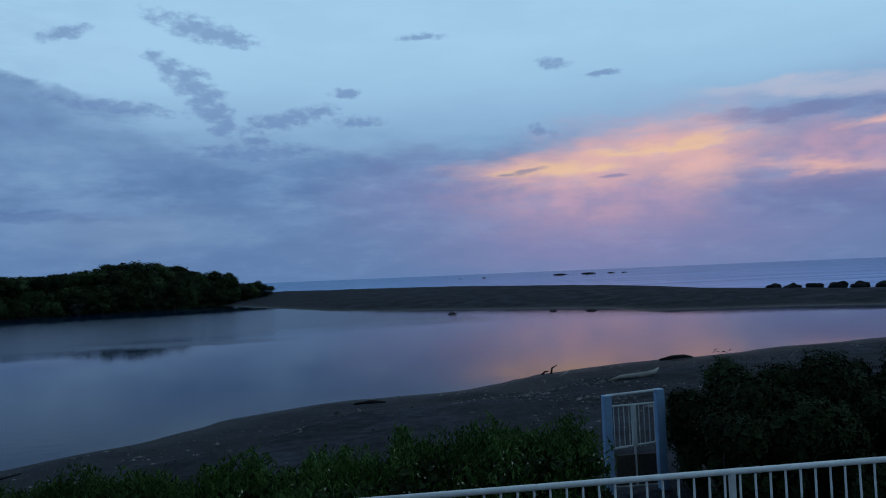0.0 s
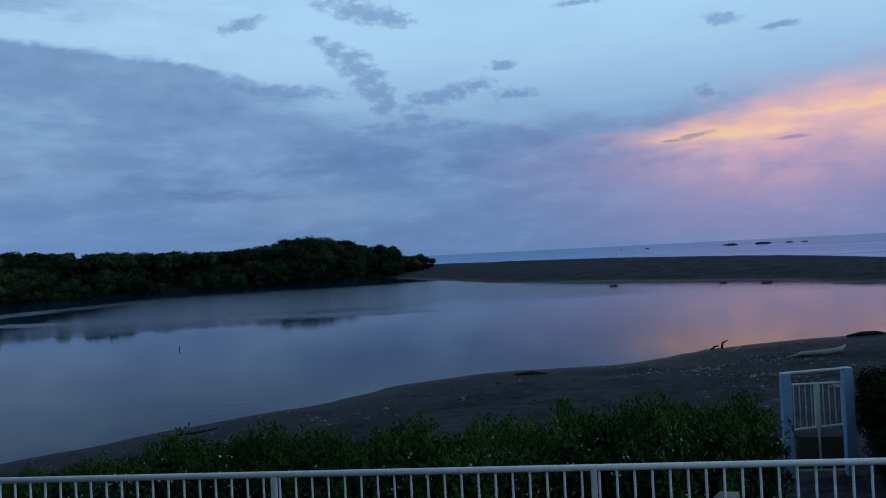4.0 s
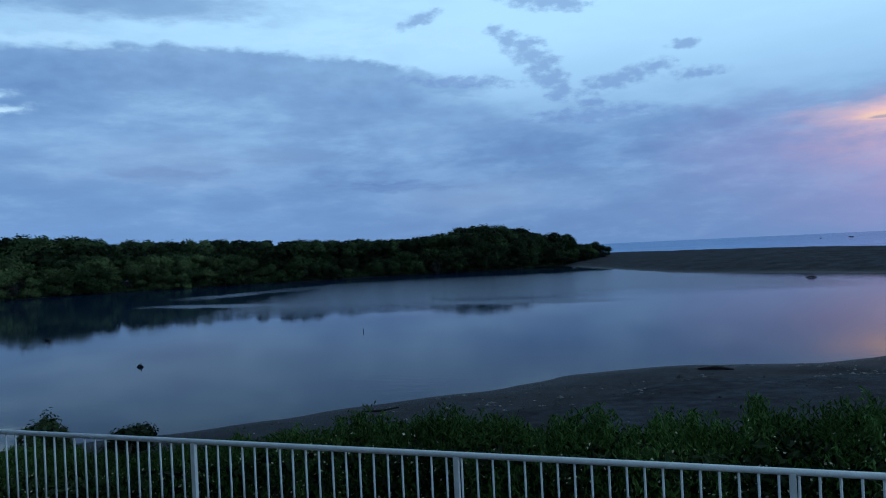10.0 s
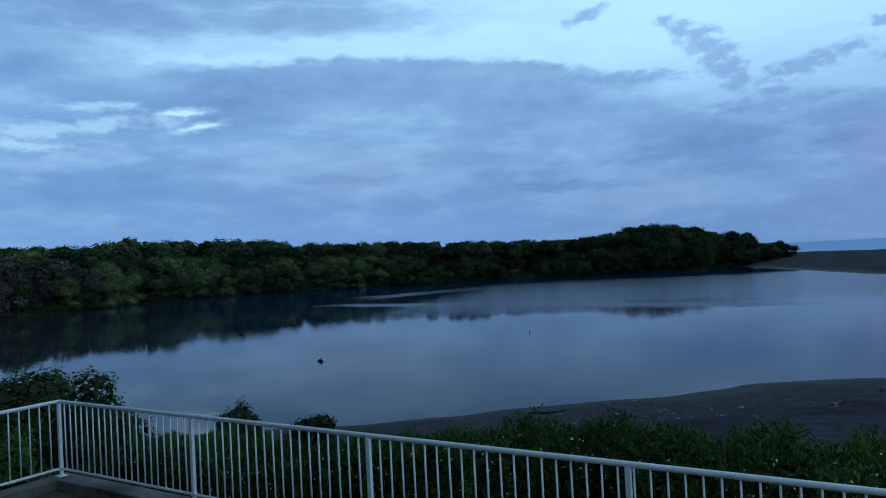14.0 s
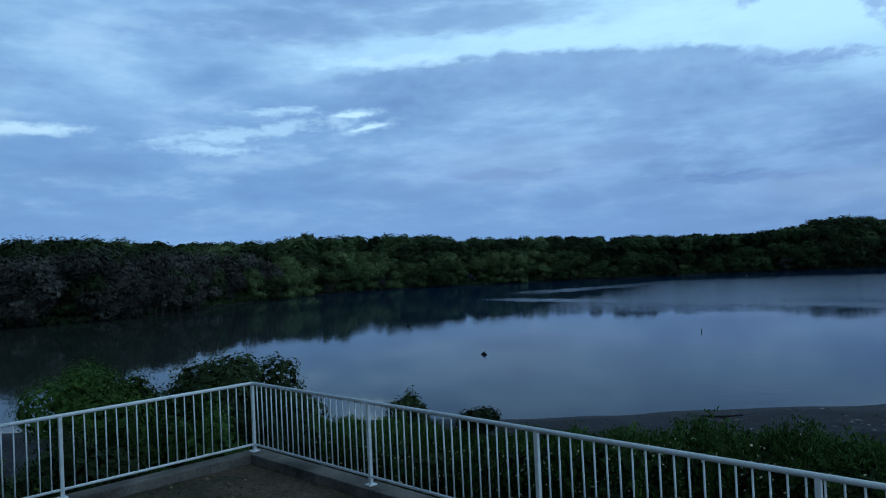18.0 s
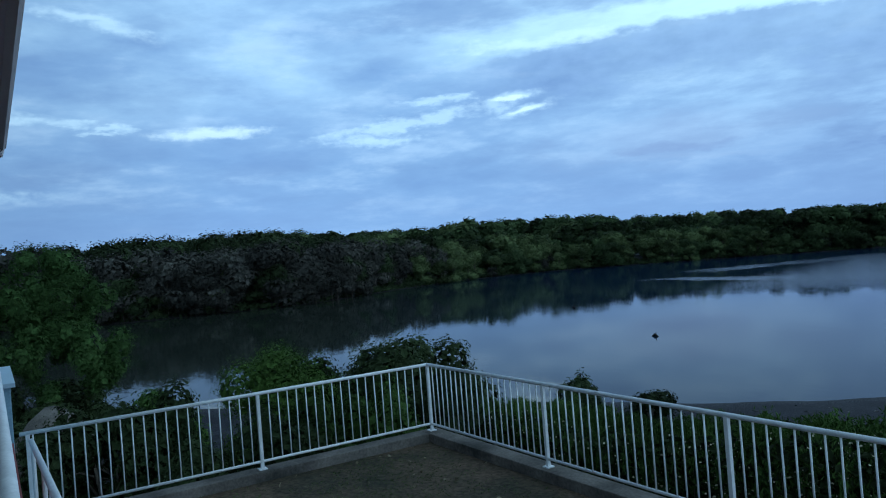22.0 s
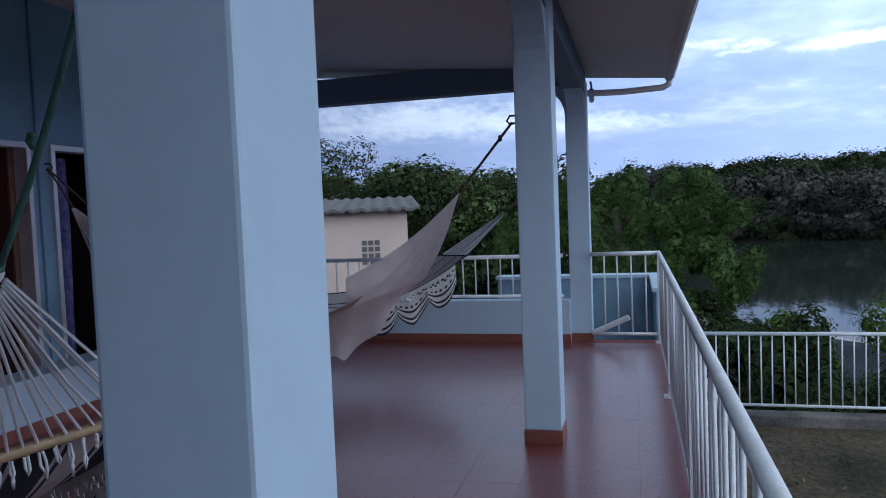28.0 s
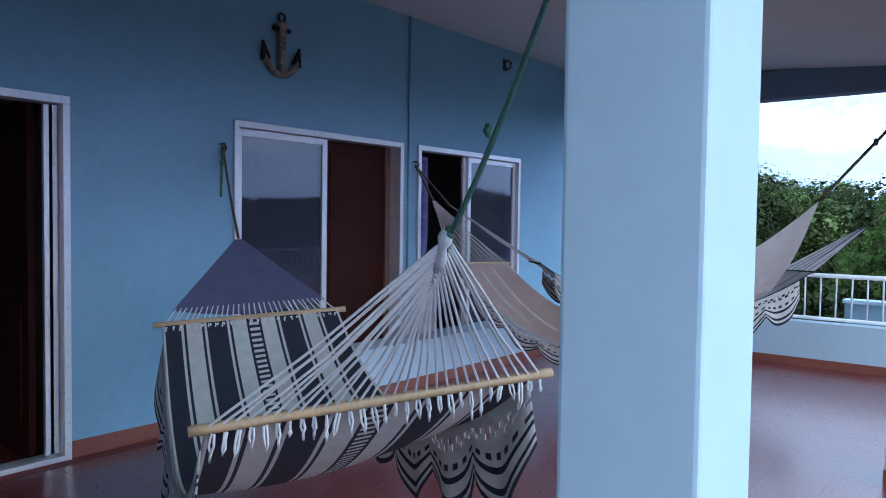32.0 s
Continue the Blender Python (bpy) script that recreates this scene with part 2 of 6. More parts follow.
shade = cloud([scrap(-14.2, 7.75, 1.1, 0.2, -0.2), scrap(-12.4, 7.55, 0.7, 0.12), scrap(-20.6, 7.0, 0.9, 0.09), puff(-34, 10.5, 5.0, 0.55, -0.02), puff(-40.5, 10.3, 3.0, 0.45), puff(-36.5, 4.7, 6.5, 1.35)], 0.7, 0.32, shreds)
sky = wmix(wm("MULTIPLY", shade, 0.6), sky, srgb(116, 128, 178))
# bright torn gaps over the mangroves
gaps = cloud([scrap(51.3, 11.85, 1.9, 0.34, -0.05), scrap(53.0, 11.2, 0.9, 0.5, 0.2), scrap(50.4, 10.75, 2.0, 0.3, -0.2), puff(57, 12.05, 2.2, 0.3), puff(62.2, 9.25, 2.8, 0.42), puff(59, 10.6, 6.0, 0.4, -0.12), puff(48.5, 15.6, 5.5, 0.4, -0.02),
              puff(84.8, 11.25, 1.3, 0.28), puff(82, 10.65, 1.3, 0.14), puff(82.4, 17.9, 3.2, 0.45, 0.2), puff(105, 6.9, 9, 1.1), puff(88, 11.4, 2.0, 0.4), puff(96, 6.2, 7, 0.6)], 1.8, 0.42, frayed)
sky = wmix(wm("MULTIPLY", gaps, 0.52), sky, srgb(182, 222, 248))
bar = cloud([scrap(74.7, 10.35, 3.4, 0.42, -0.03), scrap(51.6, 11.75, 1.2, 0.18), scrap(50.2, 10.8, 1.2, 0.16, -0.2)], 1.2, 0.3, frayed)
sky = wmix(wm("MULTIPLY", bar, 0.6), sky, srgb(200, 234, 252))
low_haze = wm("MULTIPLY", wsmooth(el0, 7.5, 2.5), wsmooth(az0, 14.0, 34.0))
sky = wmix(wm("MULTIPLY", low_haze, 0.6), sky, srgb(114, 152, 200))
# fine unevenness everywhere
cloudy = wm("MAXIMUM", wsmooth(az0, 12.0, 28.0), wsmooth(el0, 12.5, 8.5))
sky = wmix(wm("MULTIPLY", wm("MULTIPLY", wsmooth(torn, 0.42, 0.66), 0.14), cloudy), sky, srgb(84, 114, 164))
sky = wmix(wm("MULTIPLY", wm("MULTIPLY", wsmooth(torn, 0.5, 0.3), 0.10), cloudy), sky, srgb(190, 220, 246))
# at dusk the sky fades overhead and away from the sunset
fade_up = wire(wt, "ShaderNodeMapRange", el0, 20.0, 60.0, 1.0, 0.46).outputs[0]
away = wm("ABSOLUTE", wm("SUBTRACT", wm("MODULO", wm("ADD", az0, 205.0 + 360.0), 360.0), 180.0))
fade_east = wire(wt, "ShaderNodeMapRange", away, 98.0, 168.0, 1.0, 0.14).outputs[0]
bg = wire(wt, "ShaderNodeBackground", sky, wm("MULTIPLY", fade_up, fade_east))
wire(wt, "ShaderNodeOutputWorld", bg.outputs[0])

# the sun is at the horizon behind the cloud: a broad, weak, warm light
sun = new("sun", bpy.data.lights.new("sun", "SUN"))
sun.data.energy, sun.data.angle, sun.data.color = 0.012, radians(40), (1.0, 0.78, 0.66)
sun.matrix_world = look((40, 100, 45), (0, 0, 0))

# ---- materials ----


def material(name, base, rough=0.7, metal=0.0, vary=0.25, scale=6.0, bump=0.2, fine=60.0, second=None, per="", coat=0.0, spec=0.5):
    """A surface with two scales of variation, grain and relief, at real-world size."""
    m = bpy.data.materials.new(name)
    m.use_nodes = True
    t = m.node_tree
    p = t.nodes["Principled BSDF"]
    co = t.nodes.new("ShaderNodeTexCoord").outputs["Object"]
    big = wire(t, "ShaderNodeTexNoise", co, None, scale, 5.0, 0.6).outputs[0]
    small = wire(t, "ShaderNodeTexNoise", co, None, fine, 4.0, 0.6).outputs[0]
    second = second or tuple(c * (1 - vary) for c in base)
    mix = t.nodes.new("ShaderNodeMix")
    mix.data_type = "RGBA"
    ramp = wire(t, "ShaderNodeMapRange", big, 0.35, 0.65).outputs[0]
    t.links.new(ramp, mix.inputs[0])
    mix.inputs[6].default_value, mix.inputs[7].default_value = (*base, 1), (*second, 1)
    hsv = wire(t, "ShaderNodeHueSaturation", 0.5, 1.0, 1.0, 1.0, mix.outputs[2])
    v = wire(t, "ShaderNodeMapRange", small, 0.3, 0.7, 1 - vary * 0.6, 1 + vary * 0.6).outputs[0]
    if per:
        src = t.nodes.new("ShaderNodeObjectInfo").outputs["Random"] if per == "object" else t.nodes.new("ShaderNodeNewGeometry").outputs["Random Per Island"]
        r = wire(t, "ShaderNodeMapRange", src, 0.0, 1.0, 1 - vary, 1 + vary).outputs[0]
        v = wire(t, "ShaderNodeMath", v, r, operation="MULTIPLY").outputs[0]
    t.links.new(v, hsv.inputs["Value"])
    t.links.new(hsv.outputs[0], p.inputs["Base Color"])
    rr = wire(t, "ShaderNodeMapRange", small, 0.3, 0.7, max(rough - 0.1, 0.02), min(rough + 0.1, 1.0)).outputs[0]
    t.links.new(rr, p.inputs["Roughness"])
    p.inputs["Metallic"].default_value = metal
    p.inputs["Coat Weight"].default_value = coat
    p.inputs["Specular IOR Level"].default_value = spec
    if bump:
        b = wire(t, "ShaderNodeBump", bump, 0.01, 0.1)
        b.inputs["Distance"].default_value = 0.01
        t.links.new(small, b.inputs["Height"])
        t.links.new(b.outputs[0], p.inputs["Normal"])
    return m


def foliage(name, base, vary=0.4, gloss=0.72, plant_vary=0.3):
    m = material(name, base, gloss, 0.0, vary, 0.9, 0.0, 20.0, per="island", second=(base[0] * 0.6, base[1] * 0.62, base[2] * 0.6))
    t = m.node_tree
    p = t.nodes["Principled BSDF"]
    p.inputs["Specular IOR Level"].default_value = 0.07
    # each plant has a tone of its own
    each = wire(t, "ShaderNodeMapRange", t.nodes.new("ShaderNodeObjectInfo").outputs["Random"], 0.0, 1.0, 1 - plant_vary, 1 + plant_vary).outputs[0]
    tone = wire(t, "ShaderNodeHueSaturation", 0.5, 1.0, 1.0, 1.0, p.inputs["Base Color"].links[0].from_socket)
    lump = wire(t, "ShaderNodeTexNoise", t.nodes.new("ShaderNodeNewGeometry").outputs["Position"], None, 0.19, 2.0, 0.5).outputs[0]
    lump = wire(t, "ShaderNodeMapRange", lump, 0.35, 0.65, 0.62, 1.38).outputs[0]
    t.links.new(wire(t, "ShaderNodeMath", each, lump, operation="MULTIPLY").outputs[0], tone.inputs["Value"])
    t.links.new(tone.outputs[0], p.inputs["Base Color"])
    return m


def sand_material():
    """Dark volcanic sand: gravelly patches, dark flotsam lines along the shore, and a wet foot at the water."""
    m = material("dark_volcanic_sand", (0.056, 0.057, 0.070), 0.95, 0.0, 0.6, 0.33, 0.9, 2.2, second=(0.030, 0.029, 0.033))
    t = m.node_tree
    p = t.nodes["Principled BSDF"]
    colour = p.inputs["Base Color"].links[0].from_socket
    co = t.nodes.new("ShaderNodeTexCoord").outputs["Object"]
    grit = wire(t, "ShaderNodeTexNoise", co, None, 16.0, 3.0, 0.7).outputs[0]
    patch = wire(t, "ShaderNodeTexNoise", co, None, 0.22, 4.0, 0.6).outputs[0]
    stony = wire(t, "ShaderNodeMath", wire(t, "ShaderNodeMapRange", grit, 0.56, 0.68).outputs[0], wire(t, "ShaderNodeMapRange", patch, 0.42, 0.62).outputs[0], operation="MULTIPLY").outputs[0]
    line = wire(t, "ShaderNodeTexNoise", wire(t, "ShaderNodeMapping", co, None, (0, 0, 0.45), (0.12, 0.9, 1)).outputs[0], None, 0.8, 4.0, 0.6).outputs[0]
    dark_line = wire(t, "ShaderNodeMapRange", line, 0.58, 0.68).outputs[0]
    z = wire(t, "ShaderNodeSeparateXYZ", co).outputs[2]
    wet = wire(t, "ShaderNodeMapRange", z, WATER + 0.42, WATER + 0.06).outputs[0]
    for fac, tone, k in ((stony, (0.165, 0.16, 0.17), 0.85), (dark_line, (0.015, 0.013, 0.014), 0.8), (wet, (0.022, 0.019, 0.022), 0.85)):
        mix = t.nodes.new("ShaderNodeMix")
        mix.data_type = "RGBA"
        t.links.new(wire(t, "ShaderNodeMath", fac, k, operation="MULTIPLY").outputs[0], mix.inputs[0])
        t.links.new(colour, mix.inputs[6])
        mix.inputs[7].default_value = (*tone, 1)
        colour = mix.outputs[2]
    t.links.new(colour, p.inputs["Base Color"])
    p.inputs["Specular IOR Level"].default_value = 0.03
    t.links.new(wire(t, "ShaderNodeMapRange", wet, 0.0, 1.0, 0.9, 0.45).outputs[0], p.inputs["Roughness"])
    b = t.nodes.new("ShaderNodeBump")
    b.inputs["Strength"].default_value, b.inputs["Distance"].default_value = 0.9, 0.05
    t.links.new(grit, b.inputs["Height"])
    t.links.new(b.outputs[0], p.inputs["Normal"])
    return m


WHITE_RAIL = material("white_painted_steel", (0.83, 0.84, 0.85), 0.42, 0.0, 0.14, 9.0, 0.12, 90)
BLUE_WALL = material("light_blue_plaster", (0.22, 0.46, 0.60), 0.8, 0.0, 0.08, 1.6, 0.08, 16)
COLUMN = material("pale_blue_plaster", (0.47, 0.62, 0.72), 0.72, 0.0, 0.05, 2.0, 0.06, 14)
BEAM = material("blue_grey_beam_paint", (0.16, 0.22, 0.29), 0.8, 0.0, 0.12, 2.0, 0.2, 60)
SOFFIT = material("off_white_soffit", (0.68, 0.63, 0.64), 0.8, 0.0, 0.07, 1.2, 0.1, 40)
TILE = material("red_clay_tile", (0.235, 0.045, 0.045), 0.34, 0.0, 0.06, 2.0, 0.01, 40, per="object", coat=0.5)
TILE.node_tree.nodes["Principled BSDF"].inputs["Coat Roughness"].default_value = 0.2
TILE.node_tree.nodes["Principled BSDF"].inputs["Specular IOR Level"].default_value = 0.6
SKIRT = material("red_skirting_tile", (0.30, 0.085, 0.06), 0.4, 0.0, 0.15, 4.0, 0.06, 50)
GROUT = material("tile_grout", (0.30, 0.075, 0.068), 0.9, 0.0, 0.2, 20, 0.2, 90)
CONCRETE = material("weathered_concrete", (0.20, 0.19, 0.185), 0.92, 0.0, 0.35, 2.5, 0.5, 40, second=(0.075, 0.075, 0.07), spec=0.15)
GRASS = material("dry_trampled_grass", (0.140, 0.094, 0.068), 0.95, 0.0, 0.8, 0.7, 1.0, 18, second=(0.044, 0.042, 0.030), spec=0.06)
KERB = material("old_kerb_concrete", (0.21, 0.18, 0.16), 0.95, 0.0, 0.45, 1.6, 0.6, 30, second=(0.06, 0.055, 0.05), spec=0.12)
SAND = sand_material()
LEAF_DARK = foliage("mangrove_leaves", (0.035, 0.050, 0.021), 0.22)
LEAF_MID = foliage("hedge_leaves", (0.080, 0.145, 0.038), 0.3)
LEAF_LIGHT = foliage("bright_shrub_leaves", (0.12, 0.215, 0.05))
LEAF_WILLOW = foliage("drooping_tree_leaves", (0.060, 0.112, 0.034), 0.25, 0.72, 0.0)
LEAF_OLIVE = foliage("olive_mangrove_leaves", (0.105, 0.135, 0.055), 0.2)
LEAF_DUSK = foliage("dull_mangrove_leaves", (0.056, 0.082, 0.034), 0.2)
LEAF_WOODS = foliage("woodland_leaves", (0.075, 0.112, 0.040), 0.2)
LEAF_GREY = foliage("grey_dry_leaves", (0.080, 0.074, 0.064), 0.35, 0.72, 0.4)
BARK = material("grey_brown_bark", (0.12, 0.095, 0.075), 0.9, 0.0, 0.35, 8, 0.8, 30)
DRIFT = material("bleached_driftwood", (0.42, 0.38, 0.34), 0.85, 0.0, 0.3, 5, 0.6, 40)
DARKWOOD = material("wet_dark_wood", (0.035, 0.03, 0.028), 0.85, 0.0, 0.3, 5, 0.6, 40, spec=0.15)
ROCK = material("black_sea_rock", (0.022, 0.021, 0.023), 0.9, 0.0, 0.4, 0.6, 0.9, 6, spec=0.1)
PINK = material("cream_pink_render", (0.70, 0.51, 0.43), 0.9, 0.0, 0.1, 1.2, 0.3, 50)
SHEETS = material("fibre_cement_sheet", (0.17, 0.155, 0.145), 0.9, 0.0, 0.3, 3, 0.4, 50)
PALE_BLUE = material("gate_blue_paint", (0.33, 0.52, 0.78), 0.5, 0.0, 0.12, 5, 0.15, 60)
FRAME_WHITE = material("white_aluminium", (0.72, 0.72, 0.74), 0.35, 0.3, 0.06, 5, 0.05, 60)
FLOWER = material("cream_flowers", (0.68, 0.63, 0.46), 0.7, 0.0, 0.25, 5, 0.0, 60)


def water_material():
    m = bpy.data.materials.new("lagoon_water")
    m.use_nodes = True
    t = m.node_tree
    p = t.nodes["Principled BSDF"]
    p.inputs["Base Color"].default_value = (0.014, 0.026, 0.036, 1)
    p.inputs["IOR"].default_value = 1.33
    tint = t.nodes.new("ShaderNodeMix")
    tint.data_type = "RGBA"
    tint.inputs[6].default_value, tint.inputs[7].default_value = (0.004, 0.021, 0.060, 1), (0.06, 0.115, 0.165, 1)
    co = t.nodes.new("ShaderNodeTexCoord").outputs["Object"]
    # brown-green and murky up the river, clear and blue towards the mouth
    rx, ry, rz = wire(t, "ShaderNodeSeparateXYZ", co).outputs
    seaward = wire(t, "ShaderNodeMath", wire(t, "ShaderNodeMath", rx, 0.5, operation="MULTIPLY").outputs[0], ry, operation="ADD").outputs[0]
    murk = t.nodes.new("ShaderNodeMix")
    murk.data_type = "RGBA"
    t.links.new(wire(t, "ShaderNodeMapRange", seaward, 40.0, -4.0).outputs[0], murk.inputs[0])
    t.links.new(tint.outputs[2], murk.inputs[6])
    murk.inputs[7].default_value = (0.024, 0.030, 0.024, 1)
    t.links.new(murk.outputs[2], p.inputs["Base Color"])
    far = wire(t, "ShaderNodeMapping", co)
    far.inputs["Scale"].default_value = (0.35, 1.0, 1.0)
    band = wire(t, "ShaderNodeTexNoise", far.outputs[0], None, 0.055, 3.0, 0.5).outputs[0]
    wind = wire(t, "ShaderNodeMapRange", band, 0.42, 0.62).outputs[0]
    def lane(ax, ay, bx, by, half):
        """A strip of wind ripples on the lagoon from a to b: 1 inside, 0 outside."""
        ux, uy = bx - ax, by - ay
        ln = math.hypot(ux, uy)
        ma = lambda op, p, q: wire(t, "ShaderNodeMath", p, q, operation=op).outputs[0]
        fray = ma("MULTIPLY", ma("SUBTRACT", band2, 0.5), half * 2.4 if half < 10 else 14.0)
        qx, qy = ma("SUBTRACT", rx, ax), ma("SUBTRACT", ry, ay)
        along = ma("ADD", ma("MULTIPLY", qx, ux / ln), ma("MULTIPLY", qy, uy / ln))
        across = ma("ADD", ma("ADD", ma("MULTIPLY", qx, -uy / ln), ma("MULTIPLY", qy, ux / ln)), fray)
        ends = ma("MULTIPLY", wire(t, "ShaderNodeMapRange", along, -6.0, 4.0).outputs[0], wire(t, "ShaderNodeMapRange", along, ln + 6.0, ln - 4.0).outputs[0])
        return ma("MULTIPLY", ends, wire(t, "ShaderNodeMapRange", ma("ABSOLUTE", across, 0.0), half * 1.15, half * 0.7).outputs[0])

    band2 = wire(t, "ShaderNodeTexNoise", co, None, 0.12, 4.0, 0.6).outputs[0]
    lanes = None
    for strip in ((-72, 92, -60, 128, 5.0), (-66, 77, -8, 73, 2.6), (-58, 98, 2, 122, 38.0)):
        one = lane(*strip)
        lanes = one if lanes is None else wire(t, "ShaderNodeMath", lanes, one, operation="MAXIMUM").outputs[0]
    mouth = wire(t, "ShaderNodeMapRange", wire(t, "ShaderNodeMath", wire(t, "ShaderNodeSeparateXYZ", co).outputs[1], wire(t, "ShaderNodeMath", band, 60.0, operation="MULTIPLY").outputs[0], operation="ADD").outputs[0], 98.0, 112.0).outputs[0]
    wind = wire(t, "ShaderNodeMath", wind, wire(t, "ShaderNodeMath", mouth, 1.3, operation="MULTIPLY").outputs[0], operation="MAXIMUM").outputs[0]
    wind = wire(t, "ShaderNodeMath", wire(t, "ShaderNodeMath", wind, 0.14, operation="MULTIPLY").outputs[0], wire(t, "ShaderNodeMath", lanes, 1.6, operation="MULTIPLY").outputs[0], operation="MAXIMUM").outputs[0]
    rip = wire(t, "ShaderNodeTexNoise", far.outputs[0], None, 2.2, 3.0, 0.55).outputs[0]
    sx_, sy_, sz_ = wire(t, "ShaderNodeSeparateXYZ", co).outputs
    open_sea = wire(t, "ShaderNodeMapRange", wire(t, "ShaderNodeMath", sy_, wire(t, "ShaderNodeMath", sx_, 0.55, operation="MULTIPLY").outputs[0], operation="ADD").outputs[0], 138.0, 165.0).outputs[0]
    rough = wire(t, "ShaderNodeMapRange", wind, 0.0, 1.6, 0.03, 0.2).outputs[0]
    rough = wire(t, "ShaderNodeMath", rough, wire(t, "ShaderNodeMath", open_sea, -0.06, operation="MULTIPLY").outputs[0], operation="ADD").outputs[0]
    t.links.new(rough, p.inputs["Roughness"])
    t.links.new(wire(t, "ShaderNodeMapRange", open_sea, 0.0, 1.0, 0.12, 0.16).outputs[0], p.inputs["Specular IOR Level"])
    t.links.new(open_sea, tint.inputs[0])
    b = t.nodes.new("ShaderNodeBump")
    b.inputs["Distance"].default_value = 0.1
    calm = wire(t, "ShaderNodeMapRange", wind, 0.0, 1.0, 0.025, 0.3).outputs[0]
    t.links.new(wire(t, "ShaderNodeMath", calm, wire(t, "ShaderNodeMath", open_sea, -0.24, operation="MULTIPLY").outputs[0], operation="ADD").outputs[0], b.inputs["Strength"])
    t.links.new(rip, b.inputs["Height"])
    t.links.new(b.outputs[0], p.inputs["Normal"])
    # the open sea's wave slopes give back only part of the sky
    swell = t.nodes.new("ShaderNodeBsdfGlossy")
    swell.inputs["Color"].default_value = (0.60, 0.77, 0.88, 1)
    swell.inputs["Roughness"].default_value = 0.06
    t.links.new(b.outputs[0], swell.inputs["Normal"])
    chop = wire(t, "ShaderNodeTexNoise", wire(t, "ShaderNodeMapping", co, None, (0, 0, 0), (0.012, 0.09, 1)).outputs[0], None, 1.0, 5.0, 0.6).outputs[0]
    shade_ = wire(t, "ShaderNodeHueSaturation", 0.5, 1.0, 1.0, 1.0, (0.60, 0.77, 0.88, 1))
    t.links.new(wire(t, "ShaderNodeMapRange", chop, 0.35, 0.65, 0.8, 1.12).outputs[0], shade_.inputs["Value"])
    t.links.new(shade_.outputs[0], swell.inputs["Color"])
    blend = wire(t, "ShaderNodeMixShader", open_sea, p.outputs[0], swell.outputs[0])
    t.links.new(blend.outputs[0], t.nodes["Material Output"].inputs[0])
    return m


WATER_MAT = water_material()

# ---- mesh helpers ----


def mesh_of(name, bm, mat, smooth=False):
    me = bpy.data.meshes.new(name)
    bm.to_mesh(me)
    bm.free()
    for m in mat if isinstance(mat, (list, tuple)) else (mat,):
        me.materials.append(m)
    if smooth:
        me.polygons.foreach_set("use_smooth", [True] * len(me.polygons))
    return me


def thing(name, label, category, group="", at=(0, 0, 0)):
    ob = new(name)
    ob.location = at
    return tagged(ob, label, category, group)


def part(name, bm, mat, parent, label="", smooth=False):
    ob = new(name, mesh_of(name, bm, mat, smooth))
    ob.parent = parent
    if label:
        tagged(ob, label)
    return ob


def solid(name, bm, mat, label="", category="", kind="", group="", smooth=False):
    return tagged(new(name, mesh_of(name, bm, mat, smooth)), label, category, group, kind)


def add_box(bm, lo, hi, bevel=0.0, turn=None):
    size = Vector(hi) - Vector(lo)
    mid = (Vector(hi) + Vector(lo)) / 2
    m = Matrix.Translation(mid) @ (turn or Matrix()) @ Matrix.Diagonal((*size, 1))
    vs = bmesh.ops.create_cube(bm, size=1.0, matrix=m)["verts"]
    if bevel:
        es = list({e for v in vs for e in v.link_edges})
        bmesh.ops.bevel(bm, geom=es, offset=bevel, segments=2, affect="EDGES", profile=0.6)
    return bm


def box(lo, hi, bevel=0.0):
    return add_box(bmesh.new(), lo, hi, bevel)


def add_tube(bm, pts, radius, sides=8, cap=True, flat=1.0):
    """A round bar along points; radius is one number or one per point."""
    pts = [Vector(p) for p in pts]
    rs = radius if isinstance(radius, (list, tuple)) else [radius] * len(pts)
    rings = []
    side = None
    for i, p in enumerate(pts):
        d = (pts[min(i + 1, len(pts) - 1)] - pts[max(i - 1, 0)]).normalized()
        if side is None:
            side = d.orthogonal().normalized()
        side = (side - d * side.dot(d)).normalized()
        up = d.cross(side)
        rings.append([bm.verts.new(p + (side * math.cos(a) + up * math.sin(a) * flat) * rs[i]) for a in (2 * math.pi * k / sides for k in range(sides))])
    for a, b in zip(rings, rings[1:]):
        for k in range(sides):
            bm.faces.new((a[k], a[(k + 1) % sides], b[(k + 1) % sides], b[k]))
    if cap and sides > 2:
        bm.faces.new(rings[0][::-1])
        bm.faces.new(rings[-1])
    return bm


def tube(pts, radius, sides=8, flat=1.0):
    return add_tube(bmesh.new(), pts, radius, sides, True, flat)


# ---- ground, water ----
NEAR_BANK = [(260, 62), (63, 51), (37, 46.8), (29, 45.6), (22, 43.4), (14.8, 40.9), (10.2, 39.2), (7.4, 37.1), (5.4, 35.7), (2.0, 35.0), (-1.8, 33.6), (-5.1, 31.3), (-7.6, 28.3), (-10.3, 25.2),
             (-13.2, 22.9), (-16.7, 20.2), (-23, 14.5), (-30, 8.5), (-36, 4), (-50, -3), (-80, -12), (-400, -40), (-400, -500), (500, -500)]
FAR_BANK = [(-20, 214), (-34, 191), (-46, 176), (-66, 163), (-80, 150), (-97, 135), (-110, 122), (-121, 109), (-124, 96), (-120, 80), (-112, 62), (-103, 48), (-97, 40), (-97, 30), (-99, 20),
            (-101, 10), (-114, -4), (-150, -9), (-400, -28), (-500, 500), (-120, 330)]
